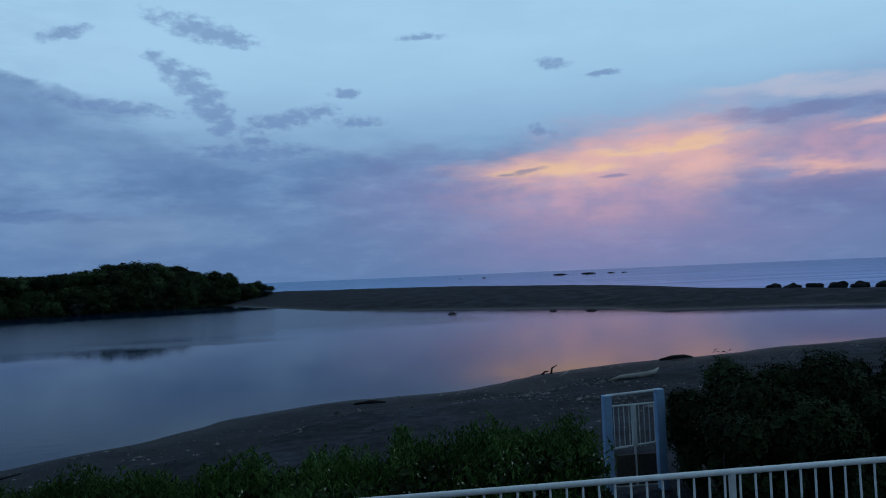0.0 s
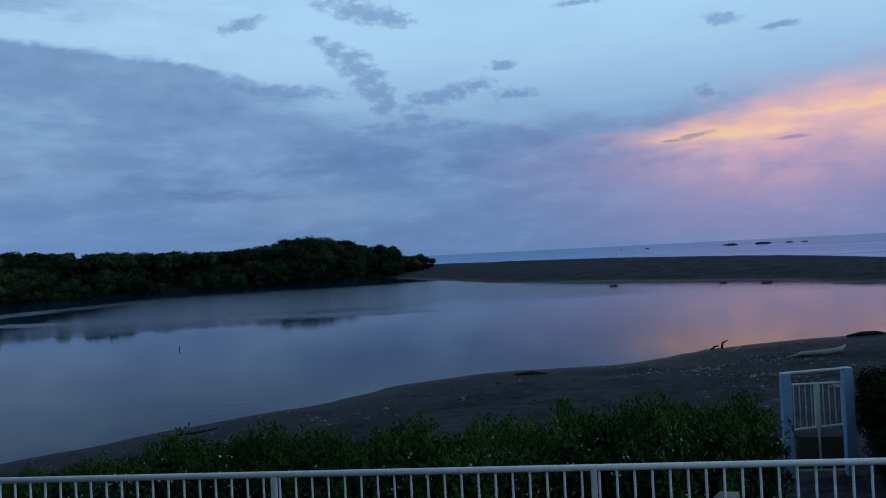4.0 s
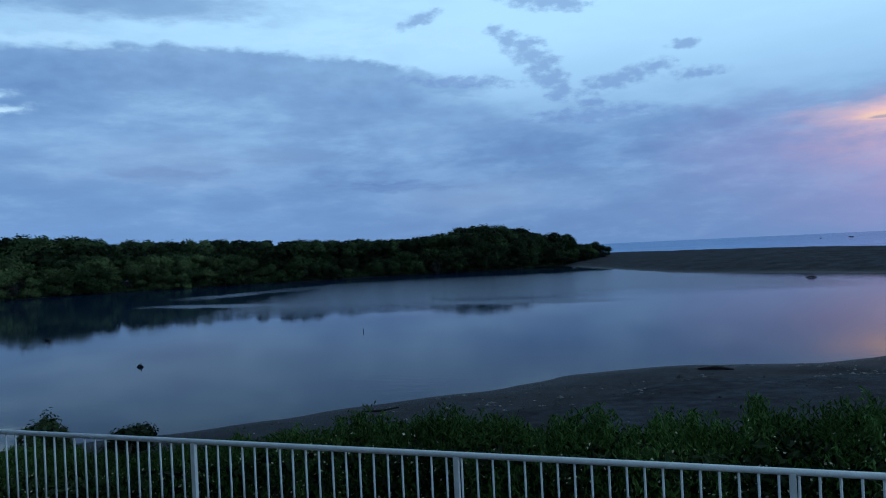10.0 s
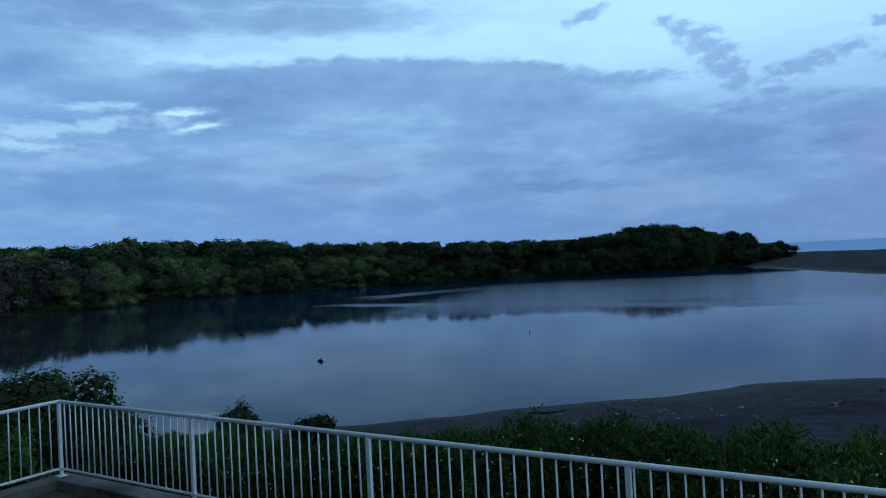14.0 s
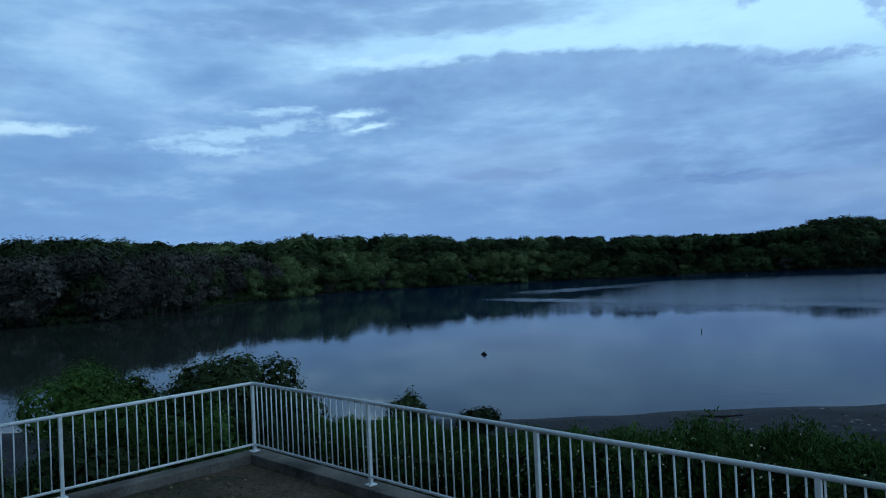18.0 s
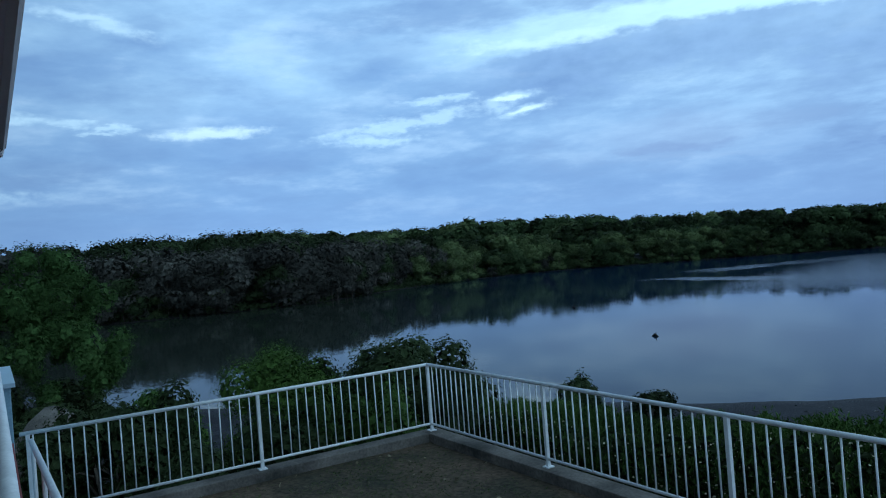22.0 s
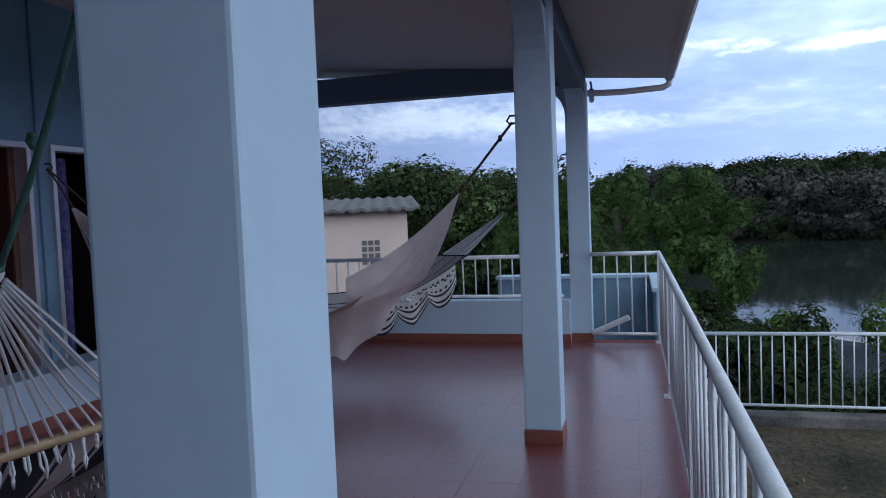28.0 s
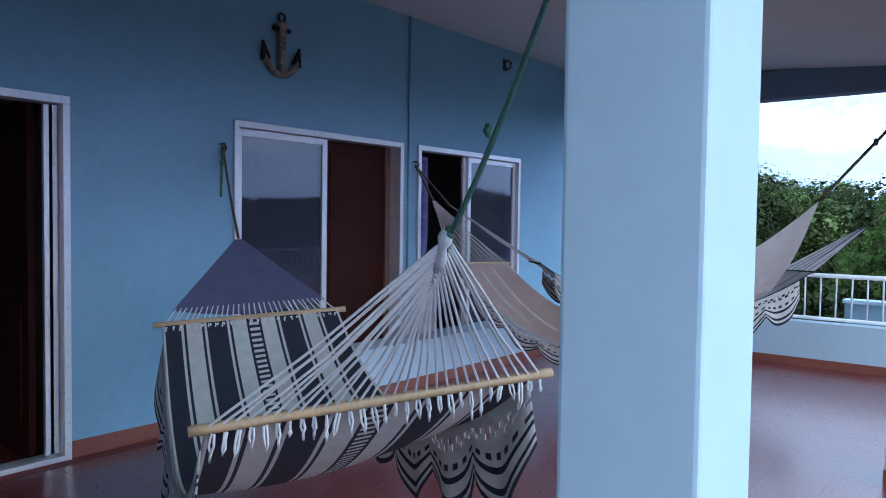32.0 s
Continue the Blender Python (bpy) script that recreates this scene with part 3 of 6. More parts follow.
SAND_BAR = [(-40, 206), (-17.5, 160), (-2, 127), (15.5, 116), (31, 103), (36.5, 96.5), (34.5, 88), (44, 86.5), (54, 84), (62, 78), (95, 72), (190, 60), (190, 92), (86, 98), (75, 115),
            (78, 160), (52, 225), (-30, 300), (-110, 320)]


def inside_by(poly, x, y):
    """Signed distance to the edge of a polygon, positive inside (arrays)."""
    best = np.full(x.shape, 1e9)
    inside = np.zeros(x.shape, bool)
    for (ax, ay), (bx, by) in zip(poly, poly[1:] + poly[:1]):
        ex, ey = bx - ax, by - ay
        k = np.clip(((x - ax) * ex + (y - ay) * ey) / (ex * ex + ey * ey), 0, 1)
        best = np.minimum(best, np.hypot(x - ax - k * ex, y - ay - k * ey))
        with np.errstate(divide="ignore", invalid="ignore"):
            inside ^= ((ay > y) != (by > y)) & (x < (bx - ax) * (y - ay) / (by - ay) + ax)
    return np.where(inside, best, -best)


def ripple(x, y, s, seed):
    return np.sin(x * s + seed + 1.7 * np.sin(y * s * 0.7 + seed)) * np.sin(y * s * 1.1 + 2 * seed + 1.3 * np.sin(x * s * 0.6))


def height(x, y):
    x, y = np.asarray(x, float), np.asarray(y, float)
    wob = ripple(x, y, 0.35, 1.0) * 0.5 + ripple(x, y, 1.1, 2.0) * 0.18
    out = np.full(x.shape, -1.9)
    for poly, top, slope in ((NEAR_BANK, 1.15, 0.085), (FAR_BANK, 0.9, 0.10), (SAND_BAR, 2.9, 0.14)):
        d = inside_by(poly, x, y) + wob
        out = np.maximum(out, np.where(d > 0, top * (1 - np.exp(-np.maximum(d, 0) * slope / top)), np.maximum(d * 0.12, -1.9)))
    shore = inside_by(NEAR_BANK, x, y) + wob * 1.6
    out = out + np.where(shore > 0, 0.16 / (1 + np.exp(np.clip(-(shore - 5.2) / 0.22, -40, 40))) - 0.07 * np.exp(-((shore - 4.2) / 0.8) ** 2), 0)
    out = out + np.where(out > 0.05, ripple(x, y, 0.9, 5.0) * 0.035 + ripple(x, y, 2.3, 3.0) * 0.02, 0)
    return WATER + out


def axis(lo, hi, step, reach):
    core = np.arange(lo, hi + step, step)
    out, s = [], step
    p = hi
    while p < reach:
        s *= 1.16
        p += s
        out.append(p)
    left, s, p = [], step, lo
    while p > -reach:
        s *= 1.16
        p -= s
        left.append(p)
    return np.concatenate([left[::-1], core, out])


gx, gy = axis(-40, 40, 0.55, 4600), axis(6, 60, 0.55, 4600)
GX, GY = np.meshgrid(gx, gy)
GZ = height(GX, GY)
nx, ny = len(gx), len(gy)
ground_mesh = bpy.data.meshes.new("ground")
quads = [(j * nx + i, j * nx + i + 1, (j + 1) * nx + i + 1, (j + 1) * nx + i) for j in range(ny - 1) for i in range(nx - 1)]
ground_mesh.from_pydata(np.stack([GX.ravel(), GY.ravel(), GZ.ravel()], 1).tolist(), [], quads)
ground_mesh.materials.append(SAND)
ground_mesh.polygons.foreach_set("use_smooth", [True] * len(ground_mesh.polygons))
tagged(new("ground", ground_mesh), "dark grey volcanic sand beach and bank", "ground", kind="structure")

bm = bmesh.new()
bmesh.ops.create_grid(bm, x_segments=2, y_segments=2, size=4500, matrix=Matrix.Translation((0, 0, WATER)))
solid("water", bm, WATER_MAT, "calm blue-grey lagoon and sea water at dusk", "water", "structure")


def on_ground(x, y):
    return float(height(np.array([x]), np.array([y]))[0])


# ---- terrace, yard and house shell ----
WALL_Y, RAIL_Y, END_X = -4.1, 0.53, -7.5
EAST = 1.3
YARD_X, YARD_Y, YARD_Z = -8.62, 5.64, -1.15

solid("terrace_slab", box((END_X - 0.12, WALL_Y, -0.25), (EAST, RAIL_Y + 0.1, -0.0011)), GROUT, "concrete terrace slab under red tiles", "floor", "structure")
solid("terrace_wall", box((END_X - 0.1, RAIL_Y - 0.1, -3.4), (EAST, RAIL_Y + 0.08, -0.25)), CONCRETE, "weathered concrete wall below the terrace", "wall", "structure")
solid("yard_fill", box((YARD_X - 0.1, RAIL_Y + 0.08, -3.6), (9.0, YARD_Y + 0.1, YARD_Z)), GRASS, "trampled dry grass of the raised yard", "lawn", "structure")
yard_curb = thing("yard_curb", "weathered grey concrete kerb under the yard rail", "kerb")
part("front_kerb", box((YARD_X - 0.14, YARD_Y - 0.12, -3.6), (9.0, YARD_Y + 0.14, -1.03), 0.012), KERB, yard_curb)
part("side_kerb", box((YARD_X - 0.14, RAIL_Y + 0.08, -3.6), (YARD_X + 0.12, YARD_Y - 0.12, -1.03), 0.012), KERB, yard_curb)


def rail_run(name, a, b, posts, top, bottom, label, group, base=None, step=0.118, end_posts=True):
    """A straight white railing from a to b (x, y), with posts at the given shares of its length."""
    root = thing(name, label, "railing", group, (a[0], a[1], 0))
    v = Vector((b[0] - a[0], b[1] - a[1], 0))
    n = v.normalized()
    side = Vector((-n.y, n.x, 0))
    at = lambda s, z: n * s + Vector((0, 0, z))
    L = v.length
    base = bottom if base is None else base
    part("top_rail", tube([at(0, top - 0.022), at(L, top - 0.022)], 0.0225, 10), WHITE_RAIL, root, smooth=True)
    part("bottom_rail", tube([at(0, bottom), at(L, bottom)], 0.017, 8), WHITE_RAIL, root, smooth=True)
    ang = math.atan2(n.y, n.x)
    turn = Matrix.Rotation(ang, 4, "Z")
    post_mesh = None
    marks = [p * L for p in posts]
    for s in marks:
        if post_mesh is None:
            pb = bmesh.new()
            add_box(pb, (-0.02, -0.02, base), (0.02, 0.02, top - 0.03), 0.004)
            add_box(pb, (-0.05, -0.05, base), (0.05, 0.05, base + 0.012))
            post_mesh = mesh_of("post", pb, WHITE_RAIL)
        o = new("post", post_mesh)
        o.parent = root
        o.matrix_basis = Matrix.Translation(at(s, 0)) @ turn
    bar = mesh_of("baluster", tube([(0, 0, bottom), (0, 0, top - 0.03)], 0.0085, 6), WHITE_RAIL, True)
    count = int(L / step)
    for i in range(1, count):
        s = L * i / count
        if any(abs(s - m) < 0.03 for m in marks):
            continue
        o = new("baluster", bar)
        o.parent = root
        o.matrix_basis = Matrix.Translation(at(s, 0)) @ Matrix.Rotation(radians(random.uniform(-0.5, 0.5)), 4, "X")
    return root


YARD_RAIL = "white painted steel railing on the yard kerb"
SPAN = 8.0 - YARD_X
rail_run("yard_railing", (YARD_X, YARD_Y), (8.0, YARD_Y), [(x - YARD_X) / SPAN for x in (-8.62, -6.13, -3.76, -1.42, 0.84, 3.07, 5.33, 7.6)], -0.085, -0.935, YARD_RAIL, "yard railings", -1.03)
rail_run("yard_railing", (YARD_X, YARD_Y), (YARD_X, 0.7), [0.491, 0.985], -0.085, -0.935, YARD_RAIL, "yard railings", -1.03)
TERRACE_RAIL = "white painted steel railing along the terrace edge"
rail_run("terrace_railing", (END_X + 0.05, RAIL_Y), (-0.9, RAIL_Y), [0.0, 0.33, 0.66, 1.0], 0.95, 0.09, TERRACE_RAIL, "terrace railings", 0.0)
rail_run("terrace_railing", (END_X + 0.05, RAIL_Y), (END_X + 0.05, -0.16), [], 0.95, 0.09, TERRACE_RAIL, "terrace railings", 0.0, 0.135)
rail_run("terrace_railing", (END_X, -0.45), (END_X, -4.0), [0.5], 0.94, 0.49, "white painted steel railing on the low end wall", "terrace railings", 0.45, 0.135)
ramp_rail = thing("handrail", "white painted steel handrail sloping down to the yard", "handrail")
part("rail", tube([(-2.2, 0.8, 0.30), (-2.6, 0.8, 0.27), (-8.5, 0.8, -0.17)], 0.026, 10), WHITE_RAIL, ramp_rail, smooth=True)
for i in range(4):
    x = -2.6 - 1.9 * i
    part("post", tube([(x, 0.8, YARD_Z), (x, 0.8, 0.27 - (x + 2.6) * -0.0746 - 0.01)], 0.018, 8), WHITE_RAIL, ramp_rail)

# earth bank falling away outside the side kerb
eb = bmesh.new()
cols = []
for i in range(19):
    u = i / 18
    cols.append([eb.verts.new((YARD_X - 0.15 - 4.6 * u, -1.5 + 11.5 * j / 34, -1.42 - 1.75 * u ** 1.2 + 0.10 * noise.noise((u * 6, j * 0.45, 0)) - 1.9 * max(0.0, (j - 21) / 13) ** 1.3)) for j in range(35)])
for a, b in zip(cols, cols[1:]):
    for j in range(34):
        eb.faces.new((a[j], a[j + 1], b[j + 1], b[j]))
skirt_v = [eb.verts.new((v.co.x, v.co.y, -3.9)) for v in cols[-1]]
for j in range(34):
    eb.faces.new((cols[-1][j], cols[-1][j + 1], skirt_v[j + 1], skirt_v[j]))
bmesh.ops.recalc_face_normals(eb, faces=eb.faces)
solid("bank", eb, GRASS, "bare brown earth bank outside the yard kerb", "bank", "structure", smooth=True)

# columns and beams
COLUMNS = [(-0.645, -0.27), (-4.22, -0.27), (-7.62, -0.27)]
col_root = None
for i, (cx, cy) in enumerate(COLUMNS):
    if i == 0:
        col_root = thing("column", "pale blue plastered square column with red tile foot", "column", "terrace columns", (cx, cy, 0))
        part("shaft", box((-0.122, -0.112, 0.085), (0.122, 0.112, 2.75), 0.008), COLUMN, col_root)
        part("foot_tile", box((-0.128, -0.118, 0.0), (0.128, 0.118, 0.085), 0.004), SKIRT, col_root, "red tile foot")
    else:
        copy_thing(col_root, Matrix.Translation((cx, cy, 0)))


def ceiling_z(y):
    return 2.80 + (0.69 - y) * 0.083


front_beam = thing("front_beam", "blue-grey painted beam over the terrace columns", "beam")
part("beam", box((-7.73, -0.37, 2.62), (EAST, -0.17, 2.86), 0.006), BEAM, front_beam)


def bracket(cx, cy, dirx, diry, z, size=0.32):
    b = bmesh.new()
    ring = []
    for s in (-0.09, 0.09):
        ring.append([b.verts.new((cx + dirx * (size - u) - diry * s, cy + diry * (size - u) + dirx * s, z + w)) for u, w in [(size, -size), (size, 0.0), (0.0, 0.0)] + [(size * math.cos(a), -size + size * math.sin(a)) for a in (radians(90 - 15 * k) for k in range(1, 6))]])
    n = len(ring[0])
    for k in range(n):
        b.faces.new((ring[0][k], ring[0][(k + 1) % n], ring[1][(k + 1) % n], ring[1][k]))
    b.faces.new(ring[0][::-1])
    b.faces.new(ring[1])
    bmesh.ops.recalc_face_normals(b, faces=b.faces)
    return b


end_beam = thing("end_beam", "blue-grey painted beam over the end of the terrace", "beam")
b = box((-7.72, WALL_Y, 2.71), (-7.52, -0.38, 3.0), 0.006)
part("beam", b, BEAM, end_beam)
for cx, cy in COLUMNS:
    part("curved_bracket", bracket(cx + 0.122, cy, 1, 0, 2.62), COLUMN, front_beam)
    if cx > -7:
        part("curved_bracket", bracket(cx - 0.122, cy, -1, 0, 2.62), COLUMN, front_beam)

part("curved_bracket", bracket(-7.62, -0.27 - 0.112, 0, -1, 2.71), COLUMN, end_beam)

# roof: sloping soffit with fascia and gutter
EAVE_Y, ROOF_W = 0.66, -8.15
rb = bmesh.new()
z0, z1 = ceiling_z(EAVE_Y), ceiling_z(WALL_Y - 0.3)
low = [(ROOF_W, EAVE_Y, z0), (EAST + 1, EAVE_Y, z0), (EAST + 1, WALL_Y - 0.3, z1), (ROOF_W, WALL_Y - 0.3, z1)]
vs = [rb.verts.new(p) for p in low] + [rb.verts.new((x, y, z + 0.14)) for x, y, z in low]
for f in ((3, 2, 1, 0), (4, 5, 6, 7), (0, 1, 5, 4), (1, 2, 6, 5), (2, 3, 7, 6), (3, 0, 4, 7)):
    rb.faces.new([vs[k] for k in f])
solid("ceiling", rb, SOFFIT, "off-white sloping soffit over the terrace", "ceiling", "structure")
gutter = thing("gutter", "white metal eaves gutter with bent outlet pipe", "gutter")
gb = bmesh.new()
prof = [(EAVE_Y, z0 + 0.12), (EAVE_Y, z0 - 0.005), (EAVE_Y + 0.02, z0 - 0.035), (EAVE_Y + 0.07, z0 - 0.035), (EAVE_Y + 0.10, z0 + 0.0), (EAVE_Y + 0.10, z0 + 0.12), (EAVE_Y + 0.085, z0 + 0.12)]
la = [gb.verts.new((ROOF_W - 0.02, y, z)) for y, z in prof]
lb = [gb.verts.new((EAST + 1, y, z)) for y, z in prof]
for k in range(len(prof)):
    j = (k + 1) % len(prof)
    gb.faces.new((la[k], la[j], lb[j], lb[k]))
gb.faces.new(la[::-1])
gb.faces.new(lb)
bmesh.ops.recalc_face_normals(gb, faces=gb.faces)
part("trough", gb, SOFFIT, gutter)
part("outlet_pipe", tube([(ROOF_W + 0.02, EAVE_Y + 0.05, z0 - 0.02), (ROOF_W + 0.01, EAVE_Y + 0.04, z0 - 0.07), (ROOF_W, EAVE_Y - 0.02, z0 - 0.1), (ROOF_W + 0.1, 0.2, z0 - 0.13), (-7.75, -0.22, z0 - 0.16)], 0.035, 10), SOFFIT, gutter, smooth=True)

# end wall and things past it
solid("end_wall", box((END_X - 0.1, WALL_Y, -0.2), (END_X + 0.08, -0.38, 0.45), 0.006), COLUMN, "low pale blue parapet at the terrace end", "wall", "structure")
solid("end_skirting", box((END_X + 0.081, WALL_Y, 0.0), (END_X + 0.093, -0.38, 0.09)), SKIRT, "red tile skirting", "skirting", "structure")

# house wall with openings
WIN1, WIN2, DOOR = (-4.25, -2.52), (-6.12, -4.45), (-1.42, 0.5)
HEAD = 2.085
segs = [(-7.6, WIN2[0], 0, 3.4), (WIN2[0], WIN2[1], HEAD, 3.4), (WIN2[1], WIN1[0], 0, 3.4), (WIN1[0], WIN1[1], HEAD, 3.4), (WIN1[1], DOOR[0], 0, 3.4), (DOOR[0], DOOR[1], HEAD, 3.4), (DOOR[1], EAST, 0, 3.4)]
for k, (x0, x1, zz0, zz1) in enumerate(segs):
    solid(f"wall_{k + 1}", box((x0, WALL_Y - 0.18, zz0 - (0.25 if zz0 == 0 else 0)), (x1, WALL_Y, ceiling_z(WALL_Y) + 0.02)), BLUE_WALL, "light blue plastered house wall", "wall", "structure")
# unseen end wall, added close by to keep eastern light off the terrace
solid("wall_east", box((EAST, WALL_Y - 0.18, -1.4), (EAST + 0.18, RAIL_Y + 0.1, 3.3)), BLUE_WALL, "unseen light blue plastered wall added to shade the east end of the terrace", "wall", "structure")

# ---- openings in the house wall ----
DARKWOOD_DOOR = material("dark_mahogany_panel", (0.055, 0.014, 0.011), 0.7, 0.0, 0.35, 2.0, 0.15, 60, spec=0.12)
JAMB = material("brown_wood_jamb", (0.24, 0.13, 0.09), 0.5, 0.0, 0.25, 4.0, 0.15, 60)
ROOM = material("dim_room_plaster", (0.30, 0.28, 0.27), 0.9, 0.0, 0.1, 2.0, 0.1, 40)
CURTAIN = material("blue_patterned_curtain", (0.10, 0.11, 0.32), 0.9, 0.0, 0.5, 14.0, 0.1, 60, second=(0.24, 0.25, 0.45))


def glass_material():
    m = bpy.data.materials.new("window_glass")
    m.use_nodes = True
    t = m.node_tree
    p = t.nodes["Principled BSDF"]
    p.inputs["Base Color"].default_value = (0.22, 0.23, 0.34, 1)
    p.inputs["Transmission Weight"].default_value = 0.88
    p.inputs["IOR"].default_value = 1.5
    co = t.nodes.new("ShaderNodeTexCoord").outputs["Object"]
    dust = wire(t, "ShaderNodeTexNoise", co, None, 3.0, 4.0, 0.6).outputs[0]
    t.links.new(wire(t, "ShaderNodeMapRange", dust, 0.3, 0.7, 0.0, 0.06).outputs[0], p.inputs["Roughness"])
    return m


GLASS = glass_material()


def sliding_unit(name, x0, x1, label, panes, open_span, kind_cat):
    """An aluminium sliding unit in the wall; panes are glazed spans, open_span is left open."""
    root = thing(name, label, kind_cat, at=(0, WALL_Y, 0))
    root["kind"] = "structure"
    f = bmesh.new()
    add_box(f, (x0, -0.10, HEAD - 0.045), (x1, 0.025, HEAD), 0.003)
    add_box(f, (x0, -0.10, 0.0), (x1, 0.025, 0.03), 0.003)
    add_box(f, (x0, -0.10, 0.03), (x0 + 0.04, 0.025, HEAD - 0.045), 0.003)
    add_box(f, (x1 - 0.04, -0.10, 0.03), (x1, 0.025, HEAD - 0.045), 0.003)
    part("window_frame", f, FRAME_WHITE, root)
    for a, b, y in panes:
        s = bmesh.new()
        add_box(s, (a, y - 0.015, 0.035), (a + 0.05, y + 0.015, HEAD - 0.05), 0.003)
        add_box(s, (b - 0.05, y - 0.015, 0.035), (b, y + 0.015, HEAD - 0.05), 0.003)
        add_box(s, (a + 0.05, y - 0.015, 0.035), (b - 0.05, y + 0.015, 0.10), 0.003)
        add_box(s, (a + 0.05, y - 0.015, HEAD - 0.10), (b - 0.05, y + 0.015, HEAD - 0.05), 0.003)
        sash = part("sash", s, FRAME_WHITE, root)
        g = part("pane", box((a + 0.045, y - 0.003, 0.095), (b - 0.045, y + 0.003, HEAD - 0.095)), GLASS, sash)
        g.visible_shadow = False
    return root


sliding_unit("window_1", WIN1[0], WIN1[1], "white aluminium sliding glass door, one leaf open", [(-3.40, WIN1[1] + 0.005 - 0.04, -0.03)], None, "sliding door")
sliding_unit("window_2", WIN2[0], WIN2[1], "white aluminium sliding glass door, one leaf open", [(-6.08, -5.24, -0.03), (-5.30, -5.20, -0.06)], None, "sliding door")
d1 = sliding_unit("door_1", DOOR[0], DOOR[1], "white aluminium sliding door standing open", [(0.0, 0.46, -0.03), (-1.375, -1.30, -0.05)], None, "sliding door")
inner = thing("wooden_door", "dark mahogany door leaf standing behind the glass", "door", "inner doors", (0, 0, 0))
part("leaf", box((-4.16, WALL_Y - 0.16, 0.0), (-3.42, WALL_Y - 0.12, HEAD - 0.02), 0.004), DARKWOOD_DOOR, inner)
part("jamb", box((-4.25, WALL_Y - 0.17, 0.0), (-4.165, WALL_Y - 0.105, HEAD), 0.004), JAMB, inner, "light brown jamb")
for k in range(3):
    part("panel", box((-4.06, WALL_Y - 0.121, 0.18 + 0.62 * k), (-3.52, WALL_Y - 0.112, 0.70 + 0.62 * k), 0.004), DARKWOOD_DOOR, inner)
inner2 = thing("wooden_door", "dark mahogany door leaf ajar inside the room", "door", "inner doors")
part("leaf", box((-1.30, WALL_Y - 0.9, 0.0), (-1.26, WALL_Y - 0.16, HEAD - 0.02), 0.004), DARKWOOD_DOOR, inner2)
part("kick_panel", box((-1.26, WALL_Y - 0.8, 0.2), (-1.25, WALL_Y - 0.25, 0.9), 0.003), DARKWOOD_DOOR, inner2)
cur = bmesh.new()
top_pts = [(-4.50 - 0.012 * k, WALL_Y - 0.13 + 0.03 * math.sin(k * 0.9)) for k in range(22)]
rows_ = [[cur.verts.new((x + 0.015 * math.sin(z * 3), y, z)) for x, y in top_pts] for z in (0.1, 0.7, 1.4, 2.0)]
for a, b_ in zip(rows_, rows_[1:]):
    for k in range(len(a) - 1):
        cur.faces.new((a[k], a[k + 1], b_[k + 1], b_[k]))
curtain = solid("curtain", cur, CURTAIN, "blue patterned curtain gathered at the door opening", "curtain", smooth=True)
mod = curtain.modifiers.new("thick", "SOLIDIFY")
mod.thickness = 0.004
rm = bmesh.new()
add_box(rm, (-7.6, -8.3, -0.2), (EAST, -8.15, 3.2))
add_box(rm, (-7.78, -8.3, -0.2), (-7.6, WALL_Y - 0.18, 3.2))
add_box(rm, (EAST, -8.3, -0.2), (EAST + 0.15, WALL_Y - 0.18, 3.2))
add_box(rm, (-4.4, -8.15, 0.0), (-4.3, WALL_Y - 0.18, 3.2))
add_box(rm, (-2.2, -8.15, 0.0), (-2.1, WALL_Y - 0.18, 3.2))
solid("wall_interior", rm, ROOM, "dim interior walls behind the doors", "wall", "structure")
solid("floor_interior", box((-7.6, -8.2, -0.2), (EAST, WALL_Y, -0.015)), TILE, "red tile floor inside the rooms", "floor", "structure")
solid("ceiling_interior", box((-7.8, -8.3, 3.2), (EAST + 0.15, WALL_Y - 0.02, 3.3)), ROOM, "interior ceiling", "ceiling", "structure")
sk = bmesh.new()
for a, b_ in ((-7.6, WIN2[0]), (WIN2[1], WIN1[0]), (WIN1[1], DOOR[0]), (DOOR[1], EAST)):
    add_box(sk, (a + 0.005, WALL_Y + 0.001, 0.0), (b_ - 0.005, WALL_Y + 0.013, 0.10), 0.002)
solid("skirting_house", sk, SKIRT, "red tile skirting along the house wall", "skirting", "structure")
solid("conduit", tube([(-4.33, WALL_Y + 0.012, 0.1), (-4.33, WALL_Y + 0.012, 3.2)], 0.011, 8), BLUE_WALL, "thin painted conduit running up the wall", "conduit", smooth=True)

plinth = thing("low_bench", "low pale blue plastered bench along the house wall", "bench")
part("body", box((-6.6, WALL_Y + 0.014, 0.0), (-3.3, -3.78, 0.40), 0.012), COLUMN, plinth)
part("skirting", box((-6.6, -3.779, 0.0), (-3.3, -3.766, 0.09), 0.002), SKIRT, plinth, "red tile skirting")

# ---- things beyond the end wall ----
TANK = material("weathered_blue_box_paint", (0.25, 0.42, 0.52), 0.7, 0.0, 0.25, 3.0, 0.3, 50)
basin = thing("concrete_basin", "weathered light blue concrete basin beyond the terrace end", "basin")
part("far_side", box((-9.45, -1.5, -1.3), (-9.3, 0.62, 0.49), 0.01), TANK, basin)
part("outer_side", box((-9.3, 0.50, -1.3), (-7.75, 0.64, 0.49), 0.01), TANK, basin)
part("coping", box((-9.5, -1.52, 0.49), (-9.26, 0.68, 0.535), 0.008), COLUMN, basin, "pale blue coping")
part("coping", box((-9.258, 0.46, 0.49), (-7.72, 0.68, 0.535), 0.008), COLUMN, basin, "pale blue coping")
